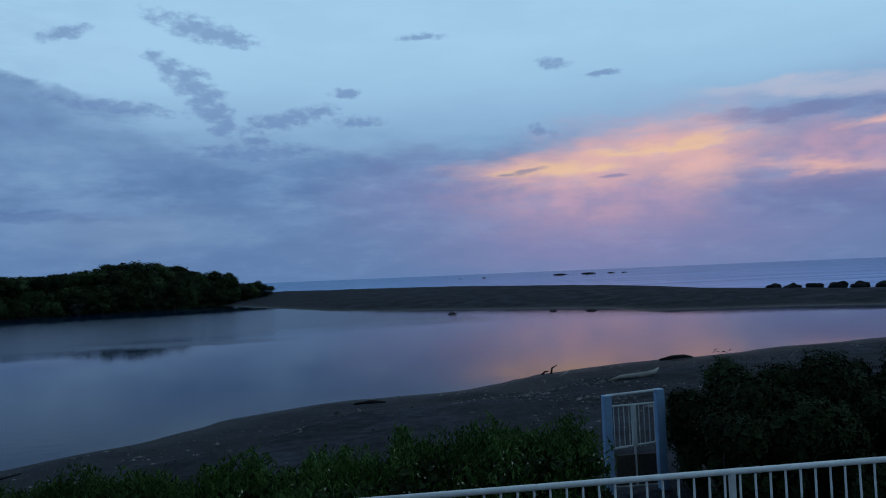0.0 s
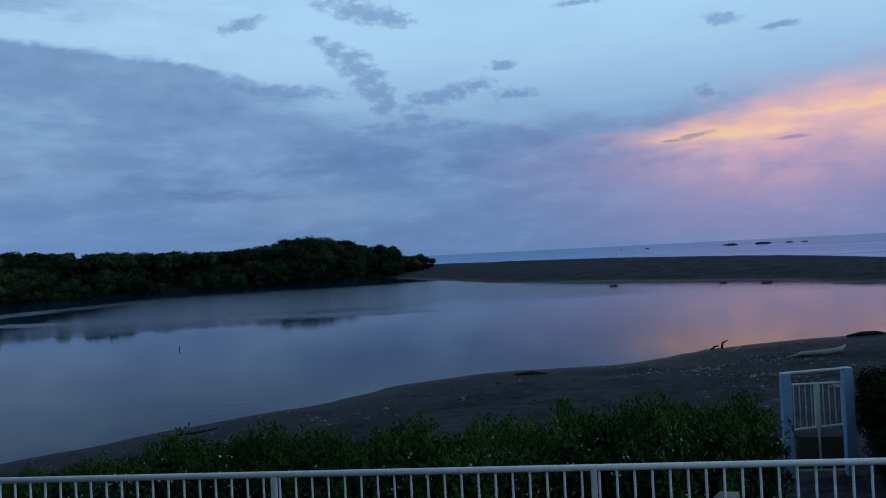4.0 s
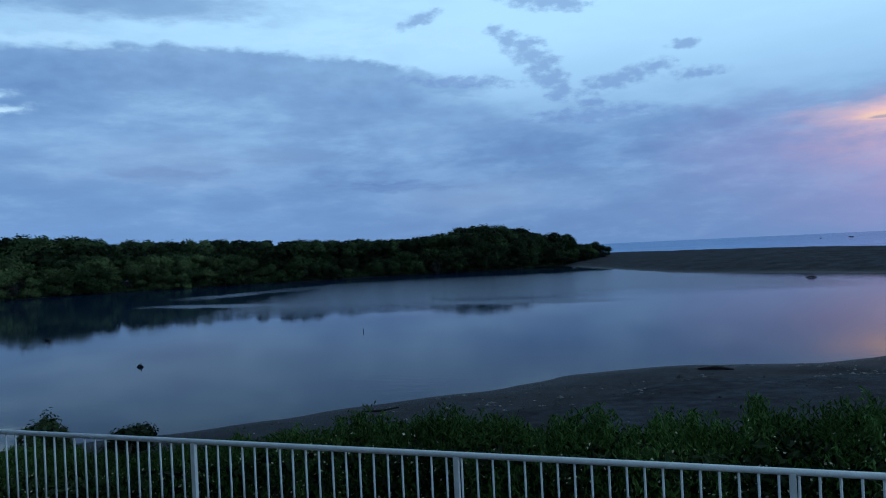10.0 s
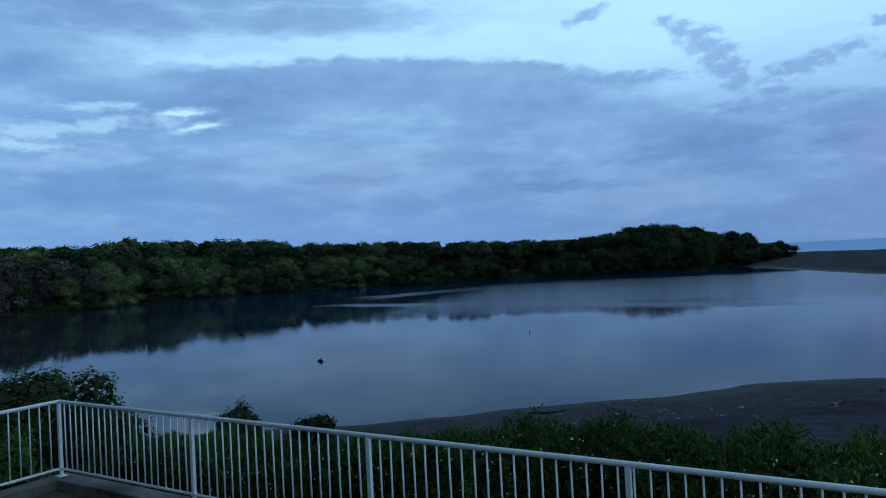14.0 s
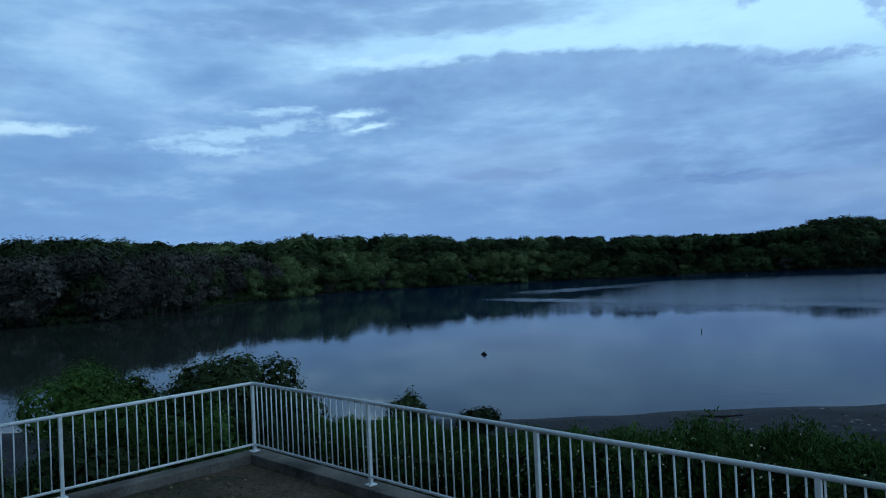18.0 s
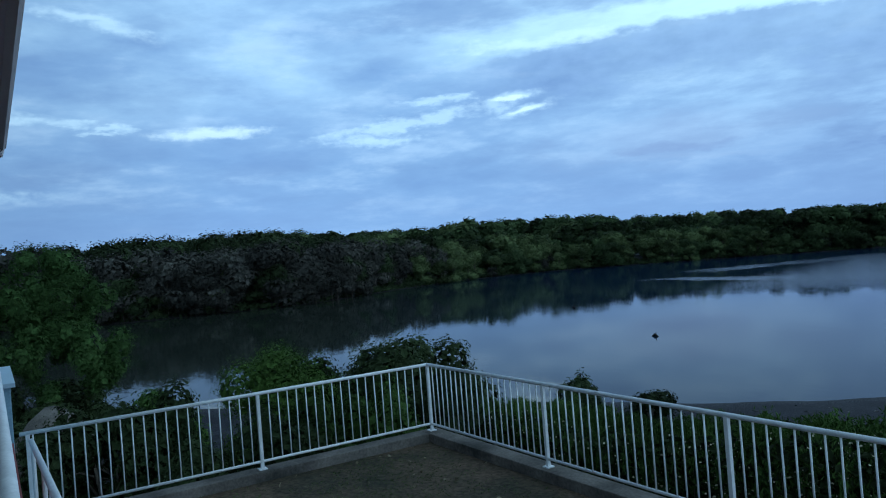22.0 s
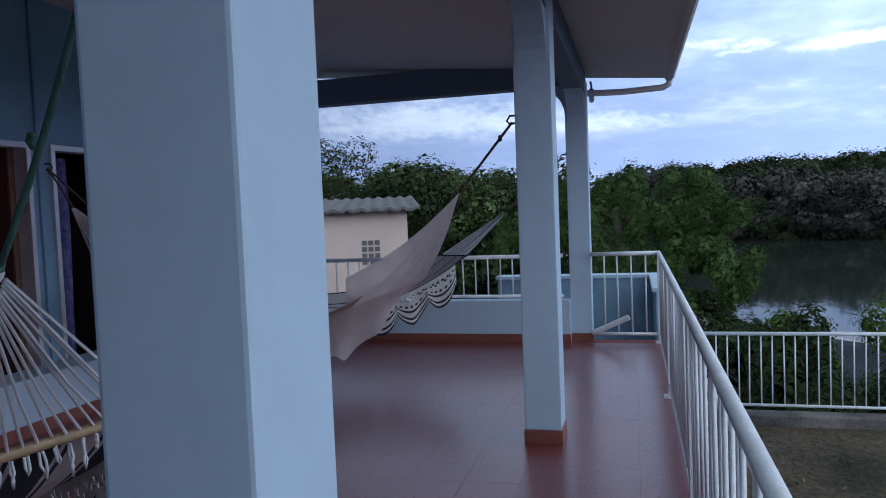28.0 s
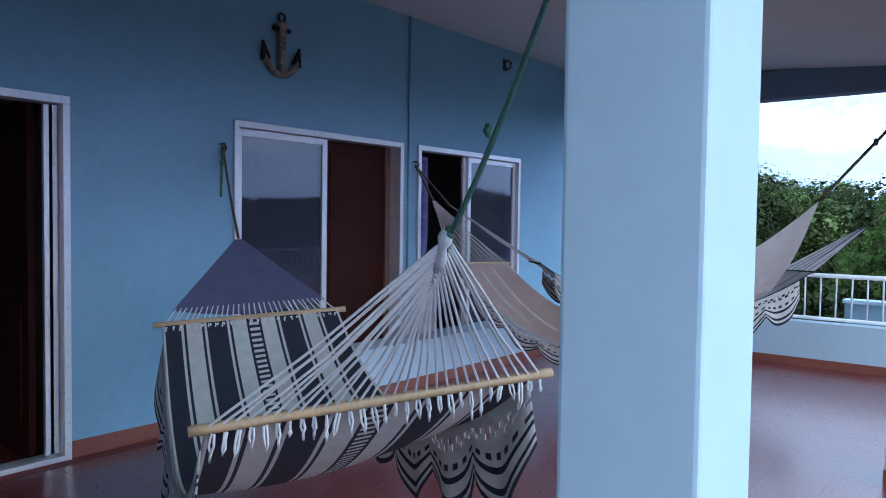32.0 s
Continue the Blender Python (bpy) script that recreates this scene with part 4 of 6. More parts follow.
part("base", box((-9.3, -1.5, -1.3), (-7.75, 0.50, -0.6), 0.01), TANK, basin)
solid("support_bar", tube([(-7.46, -0.14, 0.10), (-7.42, 0.22, 0.27)], 0.03, 8), WHITE_RAIL, "short white slanting brace bar at the terrace end", "brace")
shed = thing("shed", "cream rendered shed with corrugated roof sheets", "house")
X0, X1, Y0, Y1 = -24.0, -18.0, -11.5, -5.5
part("wall", box((X0, Y0, -3.4), (X1, Y1, 1.50), 0.01), PINK, shed)
rf = bmesh.new()
nseg = 96
ys = [Y0 - 0.4 + (Y1 + 0.75 - Y0) * k / nseg for k in range(nseg + 1)]
for xa, xb, za, zb in ((X1 + 0.35, X0 - 0.3, 1.56, 1.98),):
    lo_ = [rf.verts.new((xa, y, za + 0.035 * (math.sin(k * math.pi / 2.6)))) for k, y in enumerate(ys)]
    hi_ = [rf.verts.new((xb, y, zb + 0.035 * (math.sin(k * math.pi / 2.6)))) for k, y in enumerate(ys)]
    for k in range(nseg):
        rf.faces.new((lo_[k], lo_[k + 1], hi_[k + 1], hi_[k]))
roof = part("roof", rf, SHEETS, shed, "grey corrugated fibre-cement roof")
sm = roof.modifiers.new("thick", "SOLIDIFY")
sm.thickness = 0.07
DARK = material("dark_opening", (0.02, 0.02, 0.022), 0.8, 0.0, 0.2, 5, 0.1, 50)
win = part("window", box((X1, -8.82, 0.08), (X1 + 0.03, -8.32, 0.76)), DARK, shed, "small dark window opening")
for r in range(4):
    for c in range(3):
        part("vent_block", box((X1, -6.72 + 0.17 * c, 0.10 + 0.17 * r), (X1 + 0.02, -6.59 + 0.17 * c, 0.22 + 0.17 * r)), SHEETS, shed)
shed.matrix_basis = Matrix.Translation((X1, Y1, 0)) @ Matrix.Rotation(radians(19), 4, "Z") @ Matrix.Translation((-X1, -Y1, 0))
slab = bmesh.new()
bmesh.ops.create_icosphere(slab, subdivisions=3, radius=1.0, matrix=Matrix.Translation((-17.3, 1.5, -2.7)) @ Matrix.Diagonal((1.1, 0.9, 1.55, 1)))
for v in slab.verts:
    v.co += Vector((noise.noise(v.co * 1.3), noise.noise(v.co * 1.3 + Vector((5, 0, 0))), noise.noise(v.co * 1.3 + Vector((0, 7, 0))))) * 0.22
solid("boulder", slab, KERB, "large pale grey boulder among the shrubs", "boulder", smooth=True)

# ---- plants ----


def unit(v):
    return v / (np.linalg.norm(v, axis=1, keepdims=True) + 1e-9)


def leaf_cloud(spots, leaf, rng, aspect=0.5, upright=0.0, out=None, loose=0.45):
    """Bent leaf blades at the given places (numpy n x 3); out: the way each blade faces, more or less."""
    n = len(spots)
    if out is None:
        th, u = rng.uniform(0, 2 * np.pi, n), rng.uniform(-1, 1, n)
        if upright:
            u = np.clip(u * (1 - upright) + upright, -1, 1)
        d = np.stack([np.sqrt(1 - u * u) * np.cos(th), np.sqrt(1 - u * u) * np.sin(th), u], 1)
        s = unit(np.cross(d, rng.normal(size=(n, 3))))
        nrm = np.cross(d, s)
    else:
        nrm = unit(out + rng.normal(size=(n, 3)) * loose * 0.58)
        d = unit(np.cross(nrm, rng.normal(size=(n, 3))))
        s = np.cross(nrm, d)
    size = leaf * rng.uniform(0.6, 1.3, (n, 1))
    a, c = spots - d * size * 0.5, spots + d * size * 0.5
    l, rr = spots + s * size * aspect * 0.5 + nrm * size * 0.12, spots - s * size * aspect * 0.5 + nrm * size * 0.12
    return np.stack([a, l, c, rr], 1).reshape(-1, 3)


def leaf_mesh(name, pts, mat):
    me = bpy.data.meshes.new(name)
    n = len(pts) // 4
    me.from_pydata(pts.tolist(), [], [(4 * k, 4 * k + 1, 4 * k + 2, 4 * k + 3) for k in range(n)])
    me.materials.append(mat)
    return me


def crown_points(rng, lobes, count):
    """Places on and in a set of lobes (x, y, z, rx, ry, rz), denser towards the shells."""
    w = np.array([l[3] * l[4] + l[3] * l[5] for l in lobes])
    pick = rng.choice(len(lobes), count, p=w / w.sum())
    L = np.array(lobes)[pick]
    v = rng.normal(size=(count, 3))
    v /= np.linalg.norm(v, axis=1, keepdims=True)
    r = rng.uniform(0.45, 1.0, (count, 1)) ** 0.45
    lump = 1 + 0.12 * np.sin(v[:, :1] * 7 + pick[:, None]) * np.sin(v[:, 1:2] * 6 + 2 * pick[:, None]) + 0.10 * np.sin(v[:, 2:] * 11 + pick[:, None])
    facing = unit(v / L[:, 3:] * L[:, 3:4] + np.array([0, 0, 0.22]))
    return L[:, :3] + v * r * lump * L[:, 3:], facing


def make_tree(name, label, category, group, seed, lobes, count, leaf, mat, trunk_h, trunk_r, limbs=4, aspect=0.5, trunks=1, fill=0.22):
    rng = np.random.default_rng(seed)
    root = thing(name, label, category, group)
    tb = bmesh.new()
    for k in range(trunks):
        ox, oy = (rng.uniform(-0.8, 0.8, 2) if trunks > 1 else (0, 0))
        tip = (ox + rng.uniform(-.3, .3), oy + rng.uniform(-.3, .3), trunk_h)
        add_tube(tb, [(ox, oy, -0.4), (ox * 1.1, oy, trunk_h * 0.5), tip], [trunk_r, trunk_r * 0.75, trunk_r * 0.5], 7)
        for j in range(limbs):
            t = lobes[(k * limbs + j) % len(lobes)]
            base = Vector((ox, oy, trunk_h * rng.uniform(0.4, 0.9)))
            end = Vector(t[:3])
            mid = (base + end) / 2 + Vector((0, 0, 0.15 * (end - base).length))
            add_tube(tb, [base, mid, end], [trunk_r * 0.45, trunk_r * 0.3, trunk_r * 0.1], 5)
    part("trunk", tb, BARK, root, smooth=True)
    spots, facing = crown_points(rng, lobes, count)
    pts = leaf_cloud(spots, leaf, rng, aspect, out=facing)
    inner_lobes = [(*l[:3], l[3] * 0.78, l[4] * 0.78, l[5] * 0.78) for l in lobes]
    spots, facing = crown_points(rng, inner_lobes, int(count * fill))
    pts = np.concatenate([pts, leaf_cloud(spots, leaf * 2.3, rng, 0.8, out=facing)])
    c = new("crown", leaf_mesh("crown", pts, mat))
    c.parent = root
    return root


def random_lobes(rng, n, spread, z0, z1, r0, r1):
    return [(rng.uniform(-spread, spread), rng.uniform(-spread, spread), rng.uniform(z0, z1), r, r * rng.uniform(0.8, 1.2), r * rng.uniform(0.6, 0.9)) for r in (rng.uniform(r0, r1) for _ in range(n))]


# mangroves on the far bank: a few built trees, then copies along the shore
protos = []
MANGROVE_LABELS = {"mangrove_leaves": "dense dark green mangrove tree at the water's edge", "grey_dry_leaves": "greyish half-dry mangrove tree at the water's edge"}
for k in range(7):
    g = np.random.default_rng(40 + k)
    mt = (LEAF_DARK, LEAF_DARK, LEAF_DUSK, LEAF_DARK, LEAF_GREY, LEAF_DARK, LEAF_OLIVE)[k]
    lobes = random_lobes(g, 9, 2.3, 2.6, 6.4, 1.5, 2.4) + random_lobes(g, 6, 3.0, 0.8, 2.6, 1.2, 1.9)
    protos.append(make_tree("mangrove_tree", MANGROVE_LABELS.get(mt.name, "mid-green rounded mangrove tree at the water's edge"), "tree", "mangroves", 60 + k, lobes, 3600, 0.33, mt, 4.5, 0.16, 4, 0.6, 3, 0.3))
CANOPY = len(protos)
for k in range(4):
    g = np.random.default_rng(140 + k)
    lobes = random_lobes(g, 7, 2.6, 4.8, 6.8, 1.4, 2.1) + random_lobes(g, 5, 2.8, 1.2, 4.0, 1.8, 2.4)
    mt = (LEAF_DARK, LEAF_DUSK, LEAF_OLIVE, LEAF_DUSK)[k]
    protos.append(make_tree("mangrove_tree", "tall broad-crowned mangrove tree behind the shore trees", "tree", "mangroves", 160 + k, lobes, 2300, 0.46, mt, 4.8, 0.18, 4, 0.6, 1, 0.3))
WOODS = len(protos)
SHORE = FAR_BANK[:18]
rng = np.random.default_rng(7)
used = set()


def bank_walk(poly, step):
    carry = 0.0
    for (ax, ay), (bx, by) in zip(poly, poly[1:]):
        L = math.hypot(bx - ax, by - ay)
        s = carry
        while s < L:
            yield ax + (bx - ax) * s / L, ay + (by - ay) * s / L, (by - ay) / L, -(bx - ax) / L
            s += step
        carry = s - L


far_leaves = {}


def plant(k, x, y, s, sz=1.0, far=False):
    """Stand a tree at a place; a far one only adds its crown to the joined canopy."""
    z = on_ground(x, y)
    src = protos[k]
    if far:
        crown = next(c for c in src.children if c.name.startswith("crown")).data
        co = np.empty(len(crown.vertices) * 3)
        crown.vertices.foreach_get("co", co)
        co = co.reshape(-1, 3) * (s, s, s * sz)
        a = rng.uniform(0, 6.28)
        turn = np.array([[math.cos(a), math.sin(a), 0], [-math.sin(a), math.cos(a), 0], [0, 0, 1]])
        far_leaves.setdefault(crown.materials[0].name, []).append(co @ turn + (x, y, z - 0.15))
        return None
    m = Matrix.Translation((x, y, z - 0.15)) @ Matrix.Rotation(rng.uniform(0, 6.28), 4, "Z")
    if k not in used:
        used.add(k)
        ob = src
        ob.matrix_basis = m
    else:
        ob = copy_thing(src, m)
    ob.scale = (s, s, s * sz)
    return ob


WANT = [(-60, 0.1), (6.3, 0.1), (7.6, 0.5), (9.6, 1.0), (12.1, 1.35), (13.3, 1.7), (16, 1.95), (17.4, 1.8), (18.2, 1.5), (20.9, 1.4), (22.6, 1.05), (24, 1.3), (26, 1.2), (29.4, 1.45), (34, 1.6), (39, 1.8),
        (44.6, 1.95), (46, 2.35), (50.3, 2.4), (52.6, 2.85), (55.6, 2.65), (58, 2.4), (60.6, 2.65), (64, 2.55), (67.7, 2.7), (70.1, 2.8), (71.8, 3.2), (74.6, 3.0), (77, 2.8), (79.8, 3.2), (85.5, 3.15),
        (92, 3.1), (98.2, 3.0), (102, 3.15), (105.5, 3.35), (109, 2.9), (180, 3.0)]


def crown_top(x, y):
    """How high the canopy stands at a place: lower along the spit, higher on the land side."""
    a = math.degrees(math.atan2(-x, y))
    e = float(np.interp(a, [w[0] for w in WANT], [w[1] for w in WANT]))
    return 1.4 + math.hypot(x, y) * math.tan(radians(e))


def bearing(x, y):
    return math.degrees(math.atan2(-x, y))


# crowns rise row by row behind the waterline: gently along the lagoon, steeply at the point and under the vine-hung bank
GENTLE, STEEP = (0.40, 0.54, 0.68, 0.80, 0.90, 1.0), (0.62, 0.84, 0.95, 1.0, 1.0, 1.0)
for row, (inland, step) in enumerate(((1.2, 4.8), (4.0, 4.8), (10.0, 5.4), (19.0, 6.6), (31.0, 8.0), (46.0, 7.0))):
    for x, y, nx_, ny_ in bank_walk(SHORE, step):
        j = rng.uniform(-1.3, 1.3, 2)
        px, py = x + nx_ * inland + j[0], y + ny_ * inland + j[1]
        if inside_by(FAR_BANK, np.array([px]), np.array([py]))[0] < 0.8:
            px, py = x - nx_ * inland + j[0], y - ny_ * inland + j[1]
            if inside_by(FAR_BANK, np.array([px]), np.array([py]))[0] < 0.8:
                continue
        a = bearing(px, py)
        steep = float(np.interp(a, [18, 26, 58, 67], [1.0, 0.0, 0.0, 1.0]))
        share = GENTLE[row] * (1 - steep) + STEEP[row] * steep
        top = (crown_top(px, py) - on_ground(px, py)) * share * (rng.uniform(0.88, 1.08) if row < 4 else rng.uniform(0.97, 1.05))
        grey = 58 < a < 88 and row < 3
        light = 30 < a < 64
        k = 4 if grey and rng.random() < 0.72 else int(rng.choice([2, 6, 6, 6, 2] if light else [0, 1, 2, 3, 5]))
        if row > 2 and steep < 0.6:
            k = CANOPY + int(rng.choice([1, 2, 3, 0] if light else [0, 1, 0]))
        plant(k, px, py, max(top / 8.3, 0.22), 1.0, k >= CANOPY and (row > 3 or len(used) > CANOPY + 3))

for x, y, nx_, ny_ in bank_walk(SHORE, 6.0):
    a = rng.uniform(0, 6.28)
    px, py = x + 4.0 * math.cos(a), y + 4.0 * math.sin(a)
    if 0.6 < inside_by(FAR_BANK, np.array([px]), np.array([py]))[0] < 6:
        plant(int(rng.choice([2, 4, 6, 6])), px, py, rng.uniform(0.3, 0.5), 0.9)

# canopy behind the rows, closing the skyline
for k in range(92):
    a = radians(8.0 + 68.0 * k / 91 + rng.uniform(-0.4, 0.4))
    for r in range(60, 300, 3):
        px, py = -r * math.sin(a), r * math.cos(a)
        if inside_by(FAR_BANK, np.array([px]), np.array([py]))[0] > (9.0, 16.0, 60.0, 62.0)[k % 4 if a > 0.56 else k % 2]:
            plant(CANOPY + int(rng.choice([0, 1, 3] if a < 0.56 else [0, 1, 2, 3])), px, py, (crown_top(px, py) - on_ground(px, py)) / 8.4 * (rng.uniform(0.97, 1.04) if a < 0.56 or k % 4 > 1 else 0.7), 1.0, True)
            break
for kind_, clouds in far_leaves.items():
    tagged(new("mangrove_canopy", leaf_mesh("mangrove_canopy", np.concatenate(clouds), bpy.data.materials[kind_])), "dense green mangrove canopy filling the land behind the shore", "tree canopy", "", "stuff")

# low branches and seedlings closing the foot of the shore trees
g = np.random.default_rng(313)
foot = []
for x, y, nx_, ny_ in bank_walk(SHORE, 0.5):
    if bearing(x, y) < 8.5:
        continue
    n = 46
    d = g.uniform(0.9, 7.0, n)
    side = np.where(inside_by(FAR_BANK, np.array([x + nx_ * 2.0]), np.array([y + ny_ * 2.0]))[0] > 0, 1.0, -1.0)
    lx, ly = x + nx_ * d * side + g.uniform(-0.6, 0.6, n), y + ny_ * d * side + g.uniform(-0.6, 0.6, n)
    tall = (0.7 + 0.35 * d) * (0.65 + 0.35 * math.sin(x * 0.9) * math.sin(y * 0.7 + 1))
    foot.append(np.stack([lx, ly, g.uniform(0, 1, n) * tall], 1))
foot = np.concatenate(foot)
foot = foot[inside_by(FAR_BANK, foot[:, 0], foot[:, 1]) > 0.7]
foot[:, 2] += height(foot[:, 0], foot[:, 1])
facing = unit(np.stack([-foot[:, 0], -foot[:, 1], np.full(len(foot), 60.0)], 1))
tagged(new("shore_undergrowth", leaf_mesh("shore_undergrowth", leaf_cloud(foot, 0.42, g, 0.7, out=facing, loose=0.9), LEAF_DARK)), "dark low undergrowth along the far shore", "undergrowth", "", "stuff")

# woods on the near bank to the west, behind the shed
for k in range(3):
    g = np.random.default_rng(90 + k)
    lobes = random_lobes(g, 26, 3.0, 2.6, 7.6, 0.8, 1.5) + random_lobes(g, 8, 3.1, 0.6, 2.6, 0.9, 1.5)
    protos.append(make_tree("woodland_tree", ("mid-green broadleaf tree in the woods", "dark green broadleaf tree in the woods", "olive green broadleaf tree in the woods")[k], "tree", "west woods", 95 + k, lobes, 5600, 0.18, (LEAF_DUSK, LEAF_DARK, LEAF_WOODS)[k], 4.5, 0.16, 6, 0.6))
for k in range(40):
    x, y = rng.uniform(-52, -32), rng.uniform(-52, -6)
    if y > -6 or (x > -42 and y > -8):
        continue
    if inside_by(NEAR_BANK, np.array([x]), np.array([y]))[0] < 2:
        continue
    plant(WOODS + int(rng.choice([0, 1, 2, 0, 1])), x, y, (crown_top(x, y) - on_ground(x, y)) / 7.6 * rng.uniform(0.85, 1.05))

for k in range(26):
    a, r = radians(95.0 + 37.0 * k / 25), 40.0 + 4.5 * (k % 3)
    x, y = -r * math.sin(a), r * math.cos(a)
    if inside_by(NEAR_BANK, np.array([x]), np.array([y]))[0] > 1:
        plant(WOODS + k % 3, x, y, (crown_top(x, y) - on_ground(x, y)) / 7.6 * rng.uniform(0.9, 1.02))

# the drooping tree past the terrace end
g = np.random.default_rng(5)
envelope = [(0, 0, 3.9, 2.0, 2.0, 1.3), (0.3, -1.6, 3.7, 1.7, 1.7, 1.3), (-0.6, 1.2, 3.6, 1.7, 1.6, 1.2), (0.2, 2.3, 3.0, 1.4, 1.2, 1.1), (0.3, 3.1, 2.0, 0.8, 0.7, 1.0), (0.2, -2.7, 3.1, 1.6, 1.4, 1.4), (0.6, 0.4, 2.6, 1.8, 1.8, 1.4), (0.8, 1.7, 1.5, 1.1, 1.1, 1.1)]
lobes = []
for ex, ey, ez, ea, eb, ec in envelope:
    for _ in range(13):
        v = g.normal(size=3)
        v /= np.linalg.norm(v)
        r = g.uniform(0.26, 0.5)
        lobes.append((ex + v[0] * ea * 0.92, ey + v[1] * eb * 0.92, ez + v[2] * ec * 0.92, r, r, r * g.uniform(1.0, 2.2)))
willow = make_tree("drooping_tree", "leafy mid-green tree with drooping branches by the water", "tree", "", 9, lobes, 46000, 0.09, LEAF_WILLOW, 3.6, 0.24, 6, 0.4, 1, 0.12)
willow.location = (-24.5, -0.15, on_ground(-24.5, -0.15) + 0.95)
willow.scale = (1.08, 1.08, 1.04)
g = np.random.default_rng(15)
lobes = random_lobes(g, 16, 2.6, 4.6, 7.4, 0.6, 1.1)
bare = make_tree("thin_tree", "sparse airy tree behind the shed", "tree", "", 19, lobes, 4200, 0.17, LEAF_DARK, 5.0, 0.16, 8, 0.4, 1, 0.0)
bare.location = (-29.5, -13.4, -3.1)

# shrubs outside the yard


def shrub(name, label, x, y, top, rx, ry, mat, seed, count=5200, leaf=0.13, group="yard shrubs", base=None):
    z = on_ground(x, y) if base is None else base
    g = np.random.default_rng(seed)
    h = top - z
    lobes = [(g.uniform(-.55, .55) * rx, g.uniform(-.55, .55) * ry, h * g.uniform(0.35, 0.78), rx * g.uniform(.35, .6), ry * g.uniform(.35, .6), h * g.uniform(.16, .3)) for _ in range(10)]
    lobes += [(g.uniform(-.6, .6) * rx, g.uniform(-.6, .6) * ry, h * 0.25, rx * .5, ry * .5, h * .26) for _ in range(5)]
    t = make_tree(name, label, "shrub", group, seed, lobes, count, leaf, mat, h * 0.5, 0.05, 4, 0.5, 2)
    t.location = (x, y, z)
    return t


shrub("round_shrub", "bright green rounded shrub outside the yard corner", -14.1, 5.35, -0.06, 1.2, 1.35, LEAF_LIGHT, 101, 26000, 0.05)
shrub("round_shrub", "dark broad-leaved bush beside the lagoon", -14.4, 7.8, -0.22, 1.4, 1.6, LEAF_DARK, 102, 12000, 0.10)
shrub("round_shrub", "dark broad-leaved bush beside the lagoon", -14.2, 9.35, -0.16, 1.4, 1.5, LEAF_DARK, 103, 12000, 0.10)
shrub("round_shrub", "dark broad-leaved bush beside the lagoon", -14.5, 6.7, -0.40, 1.0, 1.0, LEAF_DARK, 108, 7000, 0.10)
shrub("small_shrub", "small dark bush standing alone at the bank", -14.0, 13.2, -1.72, 0.75, 0.62, LEAF_DARK, 104, 3600, 0.09)
shrub("small_shrub", "small dark bush standing alone at the bank", -13.6, 15.5, -2.62, 0.8, 0.8, LEAF_DARK, 105, 2200, 0.09)
shrub("round_shrub", "green leafy shrub by the water", -16.5, 3.6, -0.85, 1.0, 0.9, LEAF_MID, 106, 7000, 0.08)
shrub("round_shrub", "dark shrub by the grey boulder", -14.4, 2.9, -0.36, 1.0, 1.05, LEAF_DUSK, 107, 9000, 0.085)
shrub("round_shrub", "dark shrub by the grey boulder", -14.6, 1.5, -0.62, 0.9, 0.9, LEAF_DARK, 109, 8000, 0.085)
for k, (x, y, top) in enumerate(((-22.6, 1.9, -1.7), (-23.6, 3.0, -2.0), (-23.2, 0.2, -1.3), (-22.8, -1.6, -1.2), (-26.5, 2.6, -1.6), (-20.4, 0.6, -1.9))):
    shrub("undergrowth_shrub", "dark undergrowth below the drooping tree", x, y, top, 1.2, 1.1, LEAF_DARK, 130 + k, 5200, 0.11)
for k, (y, top) in enumerate(((3.0, -0.85), (4.1, -0.42), (5.1, -0.32), (6.1, -0.36), (7.2, -0.62))):
    shrub("side_shrub", "dense green shrub against the outside of the yard railing", -10.9 + 0.2 * (k % 2), y, top, 0.9, 0.8, LEAF_MID if k in (2, 3) else LEAF_DUSK, 120 + k, 11000, 0.06)


